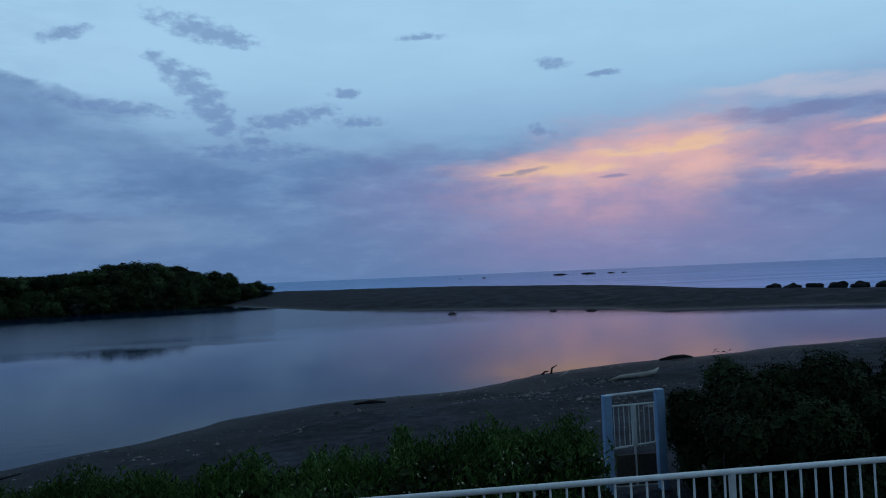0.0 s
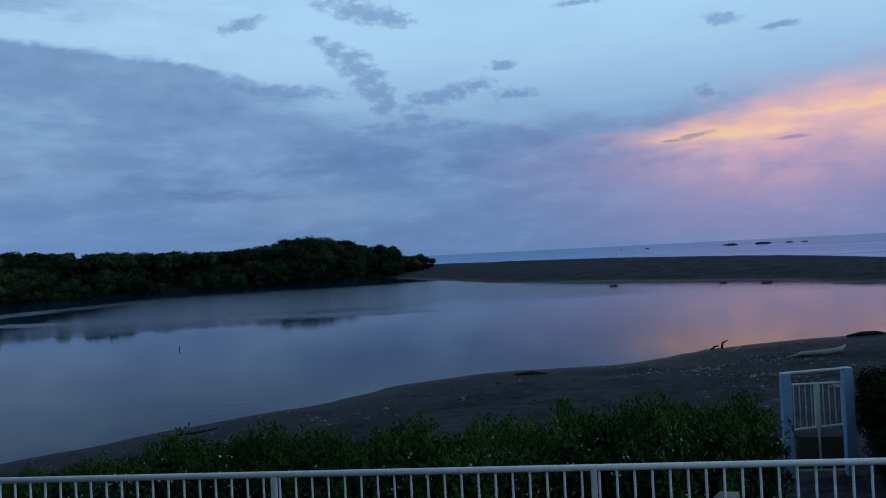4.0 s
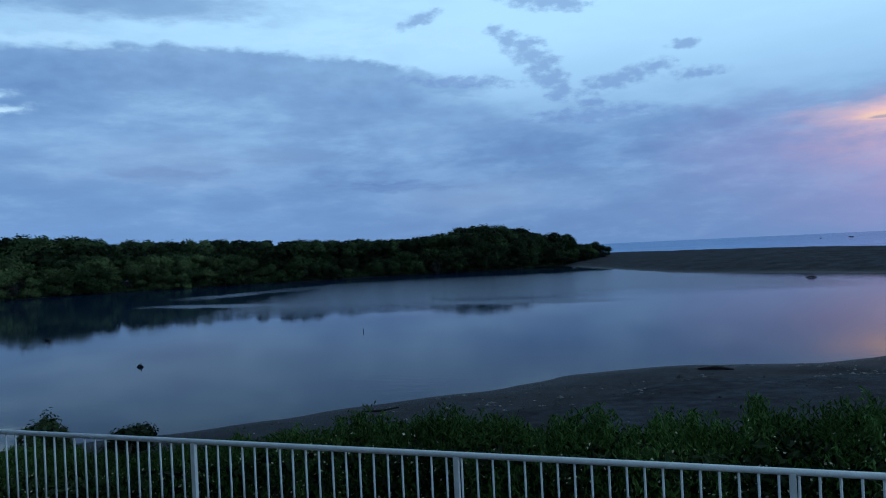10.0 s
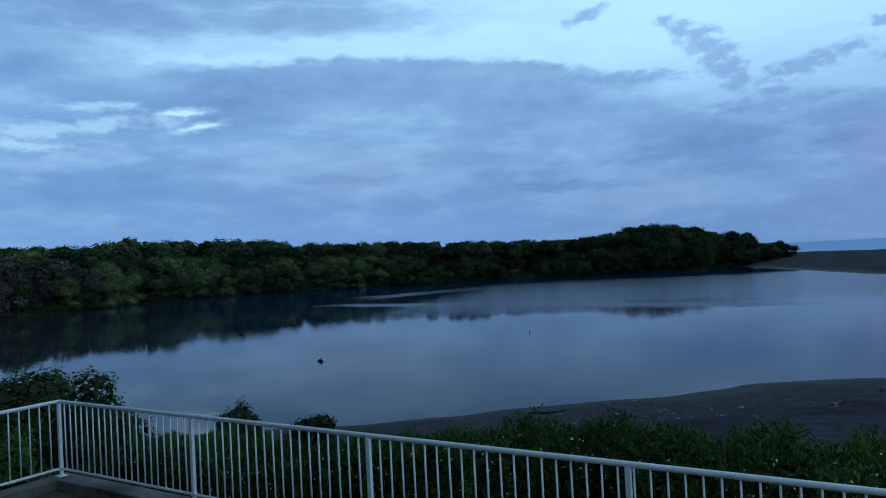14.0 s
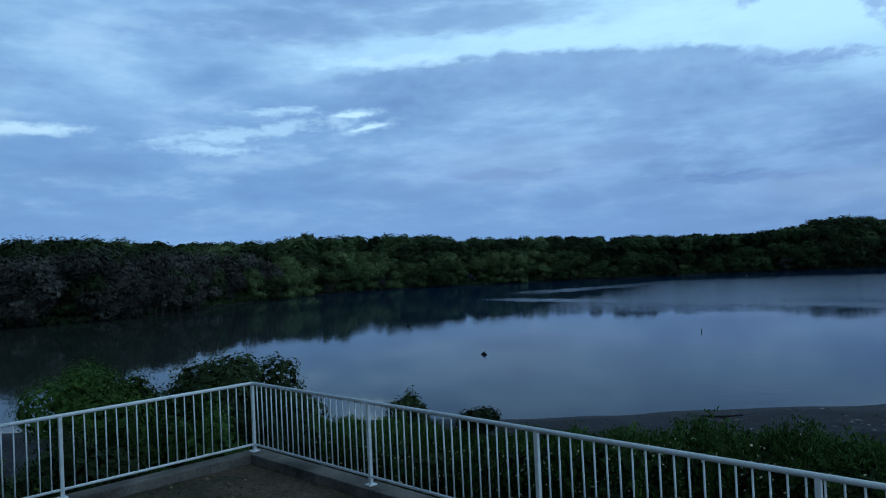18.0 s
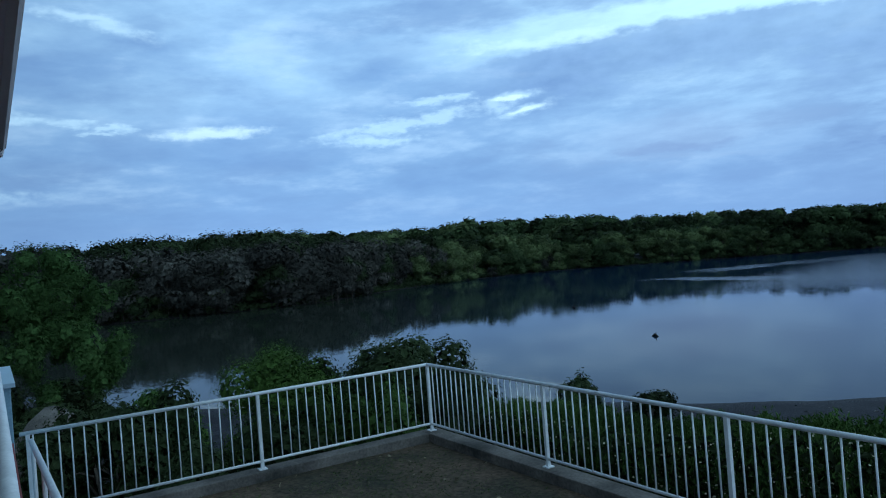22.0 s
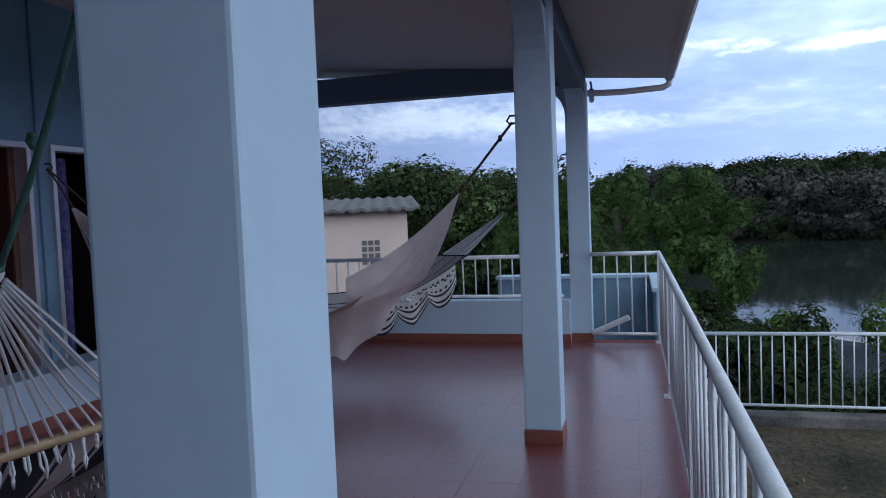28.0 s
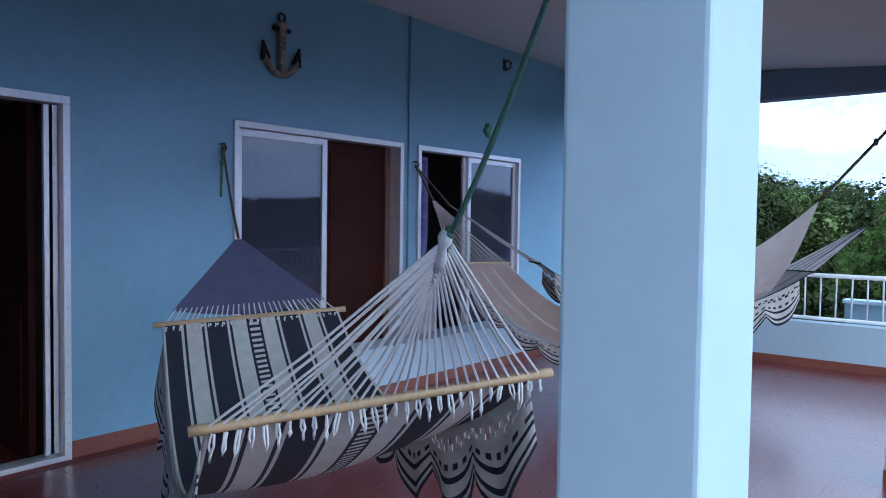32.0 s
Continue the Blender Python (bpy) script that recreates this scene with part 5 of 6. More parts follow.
# flowering hedge in front of the yard: upright leafy shoots and pale flowers
def hedge_bush(seed, x, y, top, w):
    z = on_ground(x, y)
    g = np.random.default_rng(seed)
    root = thing("hedge_shrub", "tall green hedge shrub with upright shoots and small cream flowers", "hedge", "front hedge", (x, y, z))
    h = top - z
    tb = bmesh.new()
    pts, fl = [], []
    for k in range(190):
        bx, by = g.uniform(-w, w), g.uniform(-0.75, 0.75)
        hh = h * (0.83 + 0.06 * math.sin(x * 5.1 + bx * 6.3 + 1.3 * math.sin(by * 4)) * math.cos(by * 3.1 + x) + 0.12 * g.uniform()) * (1 - 0.14 * abs(by))
        lean = g.uniform(-.12, .12, 2)
        if k < 40:
            add_tube(tb, [(bx, by, 0), (bx + lean[0], by + lean[1], hh * 0.92)], [0.012, 0.004], 4, False)
        n = 84
        t = g.uniform(0.5, 1.0, n) ** 0.6
        p = np.stack([bx + lean[0] * t + g.normal(0, 0.05, n), by + lean[1] * t + g.normal(0, 0.05, n), hh * t], 1)
        pts.append(p)
        if g.random() < 0.6:
            m = int(g.integers(1, 4))
            tt = g.uniform(0.45, 0.99, m)
            fl.append(np.stack([bx + g.normal(0, .09, m), g.uniform(-0.86, -0.45, m), hh * tt], 1))
    part("woody_base", tb, BARK, root)
    # dark filler leaves: the shade inside the hedge is put into their colour
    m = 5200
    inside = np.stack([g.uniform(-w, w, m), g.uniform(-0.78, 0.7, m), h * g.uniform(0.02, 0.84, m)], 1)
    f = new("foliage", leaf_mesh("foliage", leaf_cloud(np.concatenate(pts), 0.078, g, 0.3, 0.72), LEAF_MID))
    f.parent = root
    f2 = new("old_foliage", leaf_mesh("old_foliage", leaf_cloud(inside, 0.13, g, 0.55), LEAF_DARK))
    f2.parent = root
    q = new("flower_cluster", leaf_mesh("flower_cluster", leaf_cloud(np.concatenate(fl), 0.036, g, 0.7), FLOWER))
    q.parent = root
    tagged(q, "small cream flowers", kind="stuff")
    return root


for k in range(-4, 11):
    x = -7.4 + 0.98 * k
    top = float(np.interp(x, [-11.4, -7.4, -5.6, -5, -3.4, -1.6, -0.7, 0.4, 1.2, 2.3, 3.4, 4.6], [-1.5, -1.3, -1.05, -0.74, -0.62, -0.5, -0.46, -0.55, -0.36, -0.2, -0.25, -0.6]))
    hedge_bush(200 + k, x, 9.1 + 0.25 * math.sin(k * 1.7), top + 0.09, 0.62)
for k, (x, y, top) in enumerate(((7.5, 14.9, -0.95), (7.9, 13.7, -0.62), (8.5, 15.2, -0.62), (8.9, 13.9, -0.42), (9.9, 15.4, -0.40), (10.2, 14.0, -0.46), (11.3, 15.6, -0.42), (11.6, 14.2, -0.52), (12.8, 15.7, -0.5),
                                 (13.0, 14.1, -0.6), (14.3, 15.2, -0.5), (15.8, 14.8, -0.6), (7.3, 12.5, -1.1), (8.6, 12.3, -0.95), (10.1, 12.4, -0.95), (11.7, 12.5, -1.0))):
    shrub("thicket_shrub", "dense dark thicket beside the beach gate", x, y, top, 0.8 if k == 0 else 0.95, 0.9, LEAF_DARK, 240 + k, 8500, 0.08, "beach thicket")

# ---- beach gate ----
gate = thing("beach_gate", "pale blue steel gate with white bars between two posts", "gate", at=(0, 15.0, 0))
gz = on_ground(6, 15)
for x, top in ((5.42, -1.19), (6.55, -1.12)):
    part("gate_post", box((x - 0.085, -0.085, gz - 0.1), (x + 0.085, 0.085, top), 0.012), PALE_BLUE, gate, "pale blue square post")
part("lintel", tube([(5.4, 0, -1.20), (6.55, 0, -1.14)], 0.028, 8), WHITE_RAIL, gate)
leaf = part("gate_leaf", tube([(5.54, 0, -1.42), (6.44, 0, -1.40)], 0.022, 8), WHITE_RAIL, gate)
part("lower_bar", tube([(5.54, 0, -2.28), (6.44, 0, -2.20)], 0.022, 8), WHITE_RAIL, leaf)
part("bottom_bar", tube([(5.54, 0, gz + 0.12), (6.44, 0, gz + 0.12)], 0.022, 8), WHITE_RAIL, leaf)
part("middle_post", box((5.94, -0.035, -2.25), (6.03, 0.035, -1.41), 0.006), WHITE_RAIL, leaf)
part("middle_post", box((5.97, -0.02, gz + 0.1), (6.01, 0.02, -2.25), 0.004), WHITE_RAIL, leaf)
for k in range(9):
    x = 5.56 + 0.108 * k
    part("bar", tube([(x, 0, -2.27), (x, 0, -1.41)], 0.009, 6), WHITE_RAIL, leaf)
part("kick_sheet", box((5.57, -0.012, gz + 0.14), (6.42, 0.012, -2.42), 0.003), BARK, leaf, "weathered lower infill panel")

# ---- beach litter, driftwood, rocks ----


def log(name, label, pts, r, mat, category="driftwood", group=""):
    pts = [(x, y, on_ground(x, y) + z) for x, y, z in pts]
    return solid(name, tube(pts, r, 7), mat, label, category, "", group, True)


log("driftwood_log", "long bleached driftwood trunk on the beach", [(11.3, 31.4, 0.05), (12.0, 31.8, 0.12), (12.9, 31.6, 0.13), (13.6, 31.9, 0.16), (13.9, 32.1, 0.3)], [0.04, 0.09, 0.12, 0.11, 0.04], DRIFT)
log("driftwood_branch", "dark forked driftwood at the water's edge", [(10.2, 38.7, 0.0), (10.4, 38.8, 0.14), (10.6, 38.8, 0.16)], [0.06, 0.05, 0.03], DARKWOOD)
log("driftwood_branch", "dark forked driftwood at the water's edge", [(10.75, 38.8, 0.0), (10.8, 38.8, 0.3), (11.1, 38.9, 0.42)], [0.06, 0.05, 0.02], DARKWOOD)
log("driftwood_log", "dark wet log lying on the shore", [(0.2, 32.1, 0.03), (0.9, 32.3, 0.08), (1.6, 32.5, 0.03)], [0.03, 0.08, 0.03], DARKWOOD)
log("driftwood_log", "dark driftwood heap on the shore", [(17.9, 41.2, 0.05), (18.7, 41.3, 0.14), (19.5, 41.4, 0.12), (20.1, 41.5, 0.05)], [0.05, 0.13, 0.11, 0.04], DARKWOOD)
log("driftwood_log", "dark driftwood on the shore below the hedge", [(-10.9, 23.4, 0.02), (-10.2, 23.6, 0.05), (-9.6, 23.7, 0.12)], [0.02, 0.04, 0.02], DARKWOOD)
log("driftwood_branch", "bleached forked branch on the beach", [(10.3, 35.9, 0.03), (10.7, 36.1, 0.2), (11.0, 36.3, 0.35)], [0.05, 0.04, 0.02], DRIFT)


def afloat(name, label, x, y, r, h, seed, category="log"):
    b = bmesh.new()
    g = np.random.default_rng(seed)
    add_tube(b, [(x - r, y, WATER - 0.06), (x - r * .3, y + .1, WATER + h * .35), (x + r * .4, y, WATER + h * .3), (x + r, y + .1, WATER - 0.05)], [0.03, h * .3, h * .25, 0.02], 7)
    add_tube(b, [(x + r * .2, y, WATER), (x + r * .5, y, WATER + h)], [h * .16, h * .06], 6)
    return solid(name, b, DARKWOOD, label, category, smooth=True)


afloat("floating_log", "dark snag sticking out of the lagoon", -28.66, 32.5, 0.26, 0.24, 1)
afloat("floating_log", "dark snag near the sand bar", 14.0, 102.0, 0.75, 0.42, 2)
afloat("floating_log", "dark snag near the sand bar", 27.5, 98.0, 0.68, 0.32, 3)
afloat("floating_log", "dark snag near the sand bar", 31.6, 94.0, 0.98, 0.32, 4)
afloat("floating_log", "small dark snag in the calm lagoon", -48, 44, 0.3, 0.3, 5)
solid("stake", tube([(-22.5, 48.0, WATER - 0.5), (-22.52, 48.0, WATER + 0.22)], 0.03, 6), DARKWOOD, "thin dark stake standing in the lagoon", "stake")


def rock(name, label, x, y, z, sx, sy, sz, seed, group=""):
    b = bmesh.new()
    bmesh.ops.create_icosphere(b, subdivisions=3, radius=1.0)
    o = Vector((seed * 3.1, seed * 1.7, 0))
    for v in b.verts:
        v.co = v.co * (1 + 0.35 * noise.noise(v.co * 1.2 + o) + 0.12 * noise.noise(v.co * 3.5 + o))
        v.co = Vector((v.co.x * sx + x, v.co.y * sy + y, v.co.z * sz + z))
    return solid(name, b, ROCK, label, "rock", "", group)


for k, (a, s) in enumerate(((-16.2, 3.2), (-18.4, 3.4), (-20.1, 2.0), (-21.1, 1.6), (-10.3, 1.2), (-8.4, 0.7))):
    d = 820
    rock("sea_rock", "low black rock in the sea", d * math.sin(radians(-a)), d * math.cos(radians(a)), WATER - 0.3, s * 2.4, s * 1.6, 0.5 + 0.33 * s, k + 1, "sea rocks")
for k in range(40):
    t = k / 39
    rock("shore_rock", "black block of the shore revetment", 78 + 40 * t, 128 - 26 * t + 1.5 * math.sin(k * 2.1), -3.6, 1.05 + 0.45 * math.sin(k * 1.3) * math.sin(k * 0.7), 1.0, 0.62 + 0.2 * math.sin(k * 2.7), 20 + k, "revetment rocks")

stump = bmesh.new()
add_tube(stump, [(2.02, 8.05, -3.2), (2.08, 7.95, -1.9), (2.14, 7.85, -1.25), (2.28, 7.8, -1.08), (2.4, 7.8, -1.06)], [0.12, 0.10, 0.11, 0.085, 0.04], 10)
for v in stump.verts:
    v.co += Vector((noise.noise(v.co * 4), noise.noise(v.co * 4 + Vector((9, 0, 0))), 0)) * 0.05
solid("dead_stump", stump, DRIFT, "pale bleached dead stump against the hedge", "stump", smooth=True)

# pebbles, shells and sticks strewn over the beach
pb = []
g = np.random.default_rng(77)
n = 8000
px, py = np.where(np.arange(n) % 3 == 0, g.normal(9.5, 2.6, n), g.uniform(-14, 34, n)), np.where(np.arange(n) % 3 == 0, g.normal(28.5, 3.0, n), g.uniform(11, 44, n))
dd = inside_by(NEAR_BANK, px, py)
clump = np.sin(px * 0.7 + 1.2 * np.sin(py * 0.5)) * np.sin(py * 0.9 + px * 0.35)
keep = (dd > 0.5) & (clump + g.normal(0, 0.4, n) > 0.1) & (g.uniform(0, 1, n) < np.clip(0.25 + 0.75 * np.exp(-((dd - 4 + 2 * np.sin(px * .5)) / 3.0) ** 2), 0, 1))
px, py = px[keep], py[keep]
pz = height(px, py)
size = g.uniform(0.02, 0.06, len(px)) * np.where(g.uniform(0, 1, len(px)) < 0.05, 2.3, 1)
dirs = np.array([(1, 0, 0), (0, 1, 0), (-1, 0, 0), (0, -1, 0), (0, 0, 1)])
vv, ff = [], []
for x, y, z, s in zip(px, py, pz, size):
    q = g.uniform(0.6, 1.5, 3)
    k = len(vv)
    vv += [(x + d[0] * s * q[0] * 1.5, y + d[1] * s * q[1], z + 0.004 + d[2] * s * q[2] * 0.8) for d in dirs]
    ff += [(k, k + 1, k + 4), (k + 1, k + 2, k + 4), (k + 2, k + 3, k + 4), (k + 3, k, k + 4)]
pm = bpy.data.meshes.new("pebbles")
pm.from_pydata(vv, [], ff)
PEBBLE = material("beach_pebbles", (0.24, 0.22, 0.215), 0.85, 0.0, 0.85, 5, 0.2, 30, per="island")
pm.materials.append(PEBBLE)
tagged(new("beach_pebbles", pm), "pale pebbles, shells and twigs strewn on the beach", "pebbles", kind="stuff")

# ---- hammocks ----
CREAM = material("cream_cotton", (0.66, 0.63, 0.60), 0.9, 0.0, 0.12, 20, 0.35, 160)
BLUSH = material("blush_cotton", (0.84, 0.66, 0.60), 0.9, 0.0, 0.12, 6, 0.35, 160)
NAVY = material("navy_black_cotton", (0.022, 0.024, 0.04), 0.9, 0.0, 0.2, 20, 0.35, 160)
MAUVE = material("mauve_grey_cotton", (0.14, 0.15, 0.25), 0.9, 0.0, 0.12, 10, 0.35, 160)
PALE_GREY = material("pale_grey_cotton", (0.84, 0.82, 0.81), 0.9, 0.0, 0.12, 10, 0.35, 160)
CORD = material("white_cotton_cord", (0.74, 0.73, 0.73), 0.85, 0.0, 0.1, 30, 0.3, 160)


def let_light_through(m, share):
    """Thin cloth: part of the light that falls on its back comes through."""
    t = m.node_tree
    p, out = t.nodes["Principled BSDF"], t.nodes["Material Output"]
    back = t.nodes.new("ShaderNodeBsdfTranslucent")
    t.links.new(p.inputs["Base Color"].links[0].from_socket, back.inputs[0])
    mix = wire(t, "ShaderNodeMixShader", share, p.outputs[0], back.outputs[0])
    t.links.new(mix.outputs[0], out.inputs[0])


for cloth_mat, share in ((CREAM, 0.2), (BLUSH, 0.68), (MAUVE, 0.35), (PALE_GREY, 0.72)):
    let_light_through(cloth_mat, share)
GREEN_ROPE = material("green_nylon_rope", (0.06, 0.20, 0.15), 0.7, 0.0, 0.3, 30, 0.5, 120)
BROWN_ROPE = material("brown_sisal_rope", (0.16, 0.12, 0.08), 0.9, 0.0, 0.3, 30, 0.5, 120)
BAMBOO = material("varnished_pale_wood", (0.55, 0.35, 0.20), 0.4, 0.0, 0.2, 6, 0.2, 70)
STEEL = material("dark_steel_hook", (0.08, 0.08, 0.085), 0.45, 0.8, 0.2, 8, 0.2, 60)


def lerp(a, b, t):
    return Vector(a).lerp(Vector(b), t)


def bed_point(A, B, u, v, sag, cup):
    p = lerp(lerp(*A, u), lerp(*B, u), v)
    return p - Vector((0, 0, sag * (1.12 - 0.24 * u) * 4 * v * (1 - v) + cup * math.sin(math.pi * u) * math.sin(math.pi * v)))


def bed_cloth(parent, A, B, sag, cup, bands, label):
    """The lying cloth as one woven sheet with lengthwise bands (share of width, material slot)."""
    mats = [CREAM, NAVY, BLUSH]
    b = bmesh.new()
    total = sum(w for w, _ in bands)
    u, nv = 0.0, 140
    last = [b.verts.new(bed_point(A, B, 0, k / nv, sag, cup)) for k in range(nv + 1)]
    for w, slot in bands:
        steps = 2
        for s in range(steps):
            u += w / total / steps
            row = [b.verts.new(bed_point(A, B, min(u, 1), k / nv, sag, cup)) for k in range(nv + 1)]
            for k in range(nv):
                f = b.faces.new((last[k], row[k], row[k + 1], last[k + 1]))
                f.material_index = slot if slot < 3 else k % 2
            last = row
    ob = part("bed_cloth", b, mats, parent, label, True)
    th = ob.modifiers.new("thick", "SOLIDIFY")
    th.thickness = 0.006
    return ob


def fringe(parent, A, B, sag, cup, u, drop, scallops, side, label, v0=0.05, v1=0.95):
    """A crocheted valance hanging from one long edge, with banded scallops along its foot."""
    b = bmesh.new()
    nv, nz = scallops * 12, 14
    grid = []
    for k in range(nv + 1):
        v = v0 + (v1 - v0) * k / nv
        top = bed_point(A, B, u, v, sag, cup)
        wave = 0.55 + 0.45 * abs(math.sin(math.pi * scallops * k / nv))
        col = []
        for j in range(nz + 1):
            t = j / nz
            off = Vector(side) * (0.04 * t + 0.025 * math.sin(k * 0.8) * t)
            col.append(b.verts.new(top + off - Vector((0, 0, drop * t * wave))))
        grid.append(col)
    for k in range(nv):
        for j in range(nz):
            if 2 <= j <= 3 and k % 2 == (j % 2):
                continue
            f = b.faces.new((grid[k][j], grid[k + 1][j], grid[k + 1][j + 1], grid[k][j + 1]))
            f.material_index = 1 if j in (8, 11, 13) or (j == 6 and k % 2) else 0
    ob = part("crochet_valance", b, [CREAM, NAVY], parent, label, True)
    th = ob.modifiers.new("thick", "SOLIDIFY")
    th.thickness = 0.005
    return ob


def loop_mesh(h, r=0.005):
    b = bmesh.new()
    add_tube(b, [(0, -0.004, 0), (0.003, -0.006, -h * 0.45), (-0.002, -0.002, -h * 0.7), (0.0, 0.001, -h), (0.003, 0.004, -h * 0.72), (-0.002, 0.006, -h * 0.4), (0, 0.004, 0)], r, 5)
    return b


def rope(parent, a, b_, r, mat, name="rope", sag=0.0, label="", knots=()):
    n = 7
    pts = [lerp(a, b_, k / n) - Vector((0, 0, sag * 4 * (k / n) * (1 - k / n))) for k in range(n + 1)]
    ob = part(name, tube(pts, r, 7), mat, parent, label, True)
    for kt in knots:
        kb = bmesh.new()
        bmesh.ops.create_icosphere(kb, subdivisions=2, radius=r * 1.7, matrix=Matrix.Translation(lerp(a, b_, kt)) @ Matrix.Diagonal((1, 1, 1.5, 1)))
        for v in kb.verts:
            v.co += Vector((noise.noise(v.co * 90), noise.noise(v.co * 90 + Vector((3, 0, 0))), 0)) * r
        part("knot", kb, mat, parent, "", True)
    return ob


def strings(parent, apex, bar, count, mat, r=0.004, stop=0.0, spread=0.03):
    apex = Vector(apex)
    d = (Vector(bar[1]) - Vector(bar[0])).normalized()
    for k in range(count):
        u = k / (count - 1)
        end = lerp(*bar, u)
        start = apex.lerp(end, stop) + d * spread * (u - 0.5)
        mid = start.lerp(end, 0.55) - Vector((0, 0, 0.012 + 0.01 * math.sin(k * 2.3)))
        part("string", tube([start, mid, end], r, 5), mat, parent)


def woven_fan(parent, apex, bar, reach, mat, label):
    b = bmesh.new()
    n, m = 14, 6
    d = (Vector(bar[1]) - Vector(bar[0])).normalized()
    rows_f = []
    for j in range(m + 1):
        t = 0.02 + (reach - 0.02) * j / m
        rows_f.append([b.verts.new(Vector(apex).lerp(lerp(*bar, k / n), t) + d * 0.02 * (k / n - 0.5) - Vector((0, 0, 0.05 * t * math.sin(math.pi * k / n)))) for k in range(n + 1)])
    for p, q in zip(rows_f, rows_f[1:]):
        for k in range(n):
            b.faces.new((p[k], p[k + 1], q[k + 1], q[k]))
    part("woven_end", b, mat, parent, label, True)


def spreader(parent, bar, r=0.014):
    d = (Vector(bar[1]) - Vector(bar[0])).normalized() * 0.04
    b_ = part("spreader_bar", tube([Vector(bar[0]) - d, Vector(bar[0]), Vector(bar[1]), Vector(bar[1]) + d], r, 10), BAMBOO, parent, "pale varnished wooden spreader bar", True)
    return b_


def hook(parent, at, toward):
    a, t = Vector(at), Vector(toward).normalized()
    part("hook", tube([a, a + t * 0.05, a + t * 0.07 + Vector((0, 0, -0.03)), a + t * 0.05 + Vector((0, 0, -0.055)), a + t * 0.02 + Vector((0, 0, -0.045))], 0.007, 7), STEEL, parent, "dark steel hook", True)


# striped hammock between the house wall and the first column
h1 = thing("hammock", "striped navy and cream hammock with wooden spreader bars and white cords", "hammock", "terrace hammocks")
A1 = ((-1.30, -2.89, 0.915), (-2.03, -2.51, 0.955))
B1 = ((-0.545, -1.38, 0.888), (-1.36, -0.92, 0.963))
apexA1, apexB1 = (-1.845, -3.08, 1.305), (-0.815, -0.845, 1.355)
W_, N_ = 0, 1
bed_cloth(h1, A1, B1, 0.38, 0.06, [(1, W_), (6, N_), (1, W_), (1, N_), (6, W_), (1, N_), (1, W_), (8, N_), (1, W_), (1, N_), (6, W_), (1, N_), (4, 3), (1, N_), (6, W_), (1, N_), (1, W_), (8, N_), (1, W_), (1, N_), (6, W_), (1, N_), (1, W_), (7, N_), (1, W_)], "striped cream and navy cloth")
fringe(h1, A1, B1, 0.38, 0.06, 1.0, 0.34, 4, (-0.5, 0.3, 0), "cream and black crocheted valance with scallops", 0.2, 0.97)
fringe(h1, A1, B1, 0.38, 0.06, 0.0, 0.26, 5, (0.5, -0.3, 0), "cream and black crocheted valance with scallops")
for bar in (A1, B1):
    spreader(h1, bar, 0.0145)
woven_fan(h1, apexA1, A1, 0.86, MAUVE, "dense mauve-grey woven end")
strings(h1, apexA1, A1, 30, CORD, 0.0032, 0.84, 0.0)
for k in range(30):
    u = k / 29
    root_at = Vector(apexB1).lerp(lerp(*B1, 0.5), 0.30 * (1 - abs(2 * u - 1)) ** 1.2) + (Vector(B1[1]) - Vector(B1[0])).normalized() * 0.035 * (u - 0.5)
    end = lerp(*B1, u)
    part("string", tube([root_at, root_at.lerp(end, 0.55) - Vector((0, 0, 0.012 + 0.01 * math.sin(k * 2.3))), end], 0.0038, 5), CORD, h1)
gore = bmesh.new()
rows_g = []
for j in range(9):
    t = 0.03 + 0.5 * j / 8
    rows_g.append([gore.verts.new(Vector(apexB1).lerp(lerp(*B1, 0.42 + 0.2 * k / 8), t) + Vector((0, 0, 0.004 * math.sin(k * 2.0) + 0.015 - 0.03 * t))) for k in range(9)])
for p, q in zip(rows_g, rows_g[1:]):
    for k in range(8):
        gore.faces.new((p[k], p[k + 1], q[k + 1], q[k]))
part("woven_gore", gore, CREAM, h1, "white woven gore under the gathered end", True)
neck = bmesh.new()
add_tube(neck, [(-0.812, -0.835, 1.39), (-0.815, -0.845, 1.37), (-0.821, -0.857, 1.35), (-0.829, -0.868, 1.325), (-0.836, -0.88, 1.295)], [0.014, 0.03, 0.016, 0.026, 0.01], 9, True, 0.6)
part("wrapped_neck", neck, CORD, h1, "white cord wrapping at the gathered end", True)
tass = mesh_of("tassel", loop_mesh(0.066, 0.0036), CORD, True)
g = np.random.default_rng(3)
for bar, cnt in ((B1, 30), (A1, 26)):
    for k in range(cnt):
        p = lerp(*bar, (k + 0.5) / cnt) - Vector((0, 0, 0.008)) + Vector((0.012, 0.024, 0))
        o = new("tassel", tass)
        o.parent = h1
        o.matrix_basis = Matrix.Translation(p) @ Matrix.Rotation(g.uniform(0, 3.1), 4, "Z") @ Matrix.Rotation(g.uniform(-.3, .3), 4, "X") @ Matrix.Diagonal((1, 1, g.uniform(0.6, 1.2), 1))
rope(h1, apexB1, (-0.70, -0.40, 2.12), 0.0065, GREEN_ROPE, "green_rope", 0.05, "green nylon rope tied in knots", (0.04, 0.32, 0.86))
rope(h1, lerp(apexB1, (-0.70, -0.40, 2.12), 0.72) + Vector((0.006, 0, 0)), (-0.682, -0.40, 2.12), 0.006, GREEN_ROPE, "rope_strand", 0.0, "doubled strand of green rope")
bundle = bmesh.new()
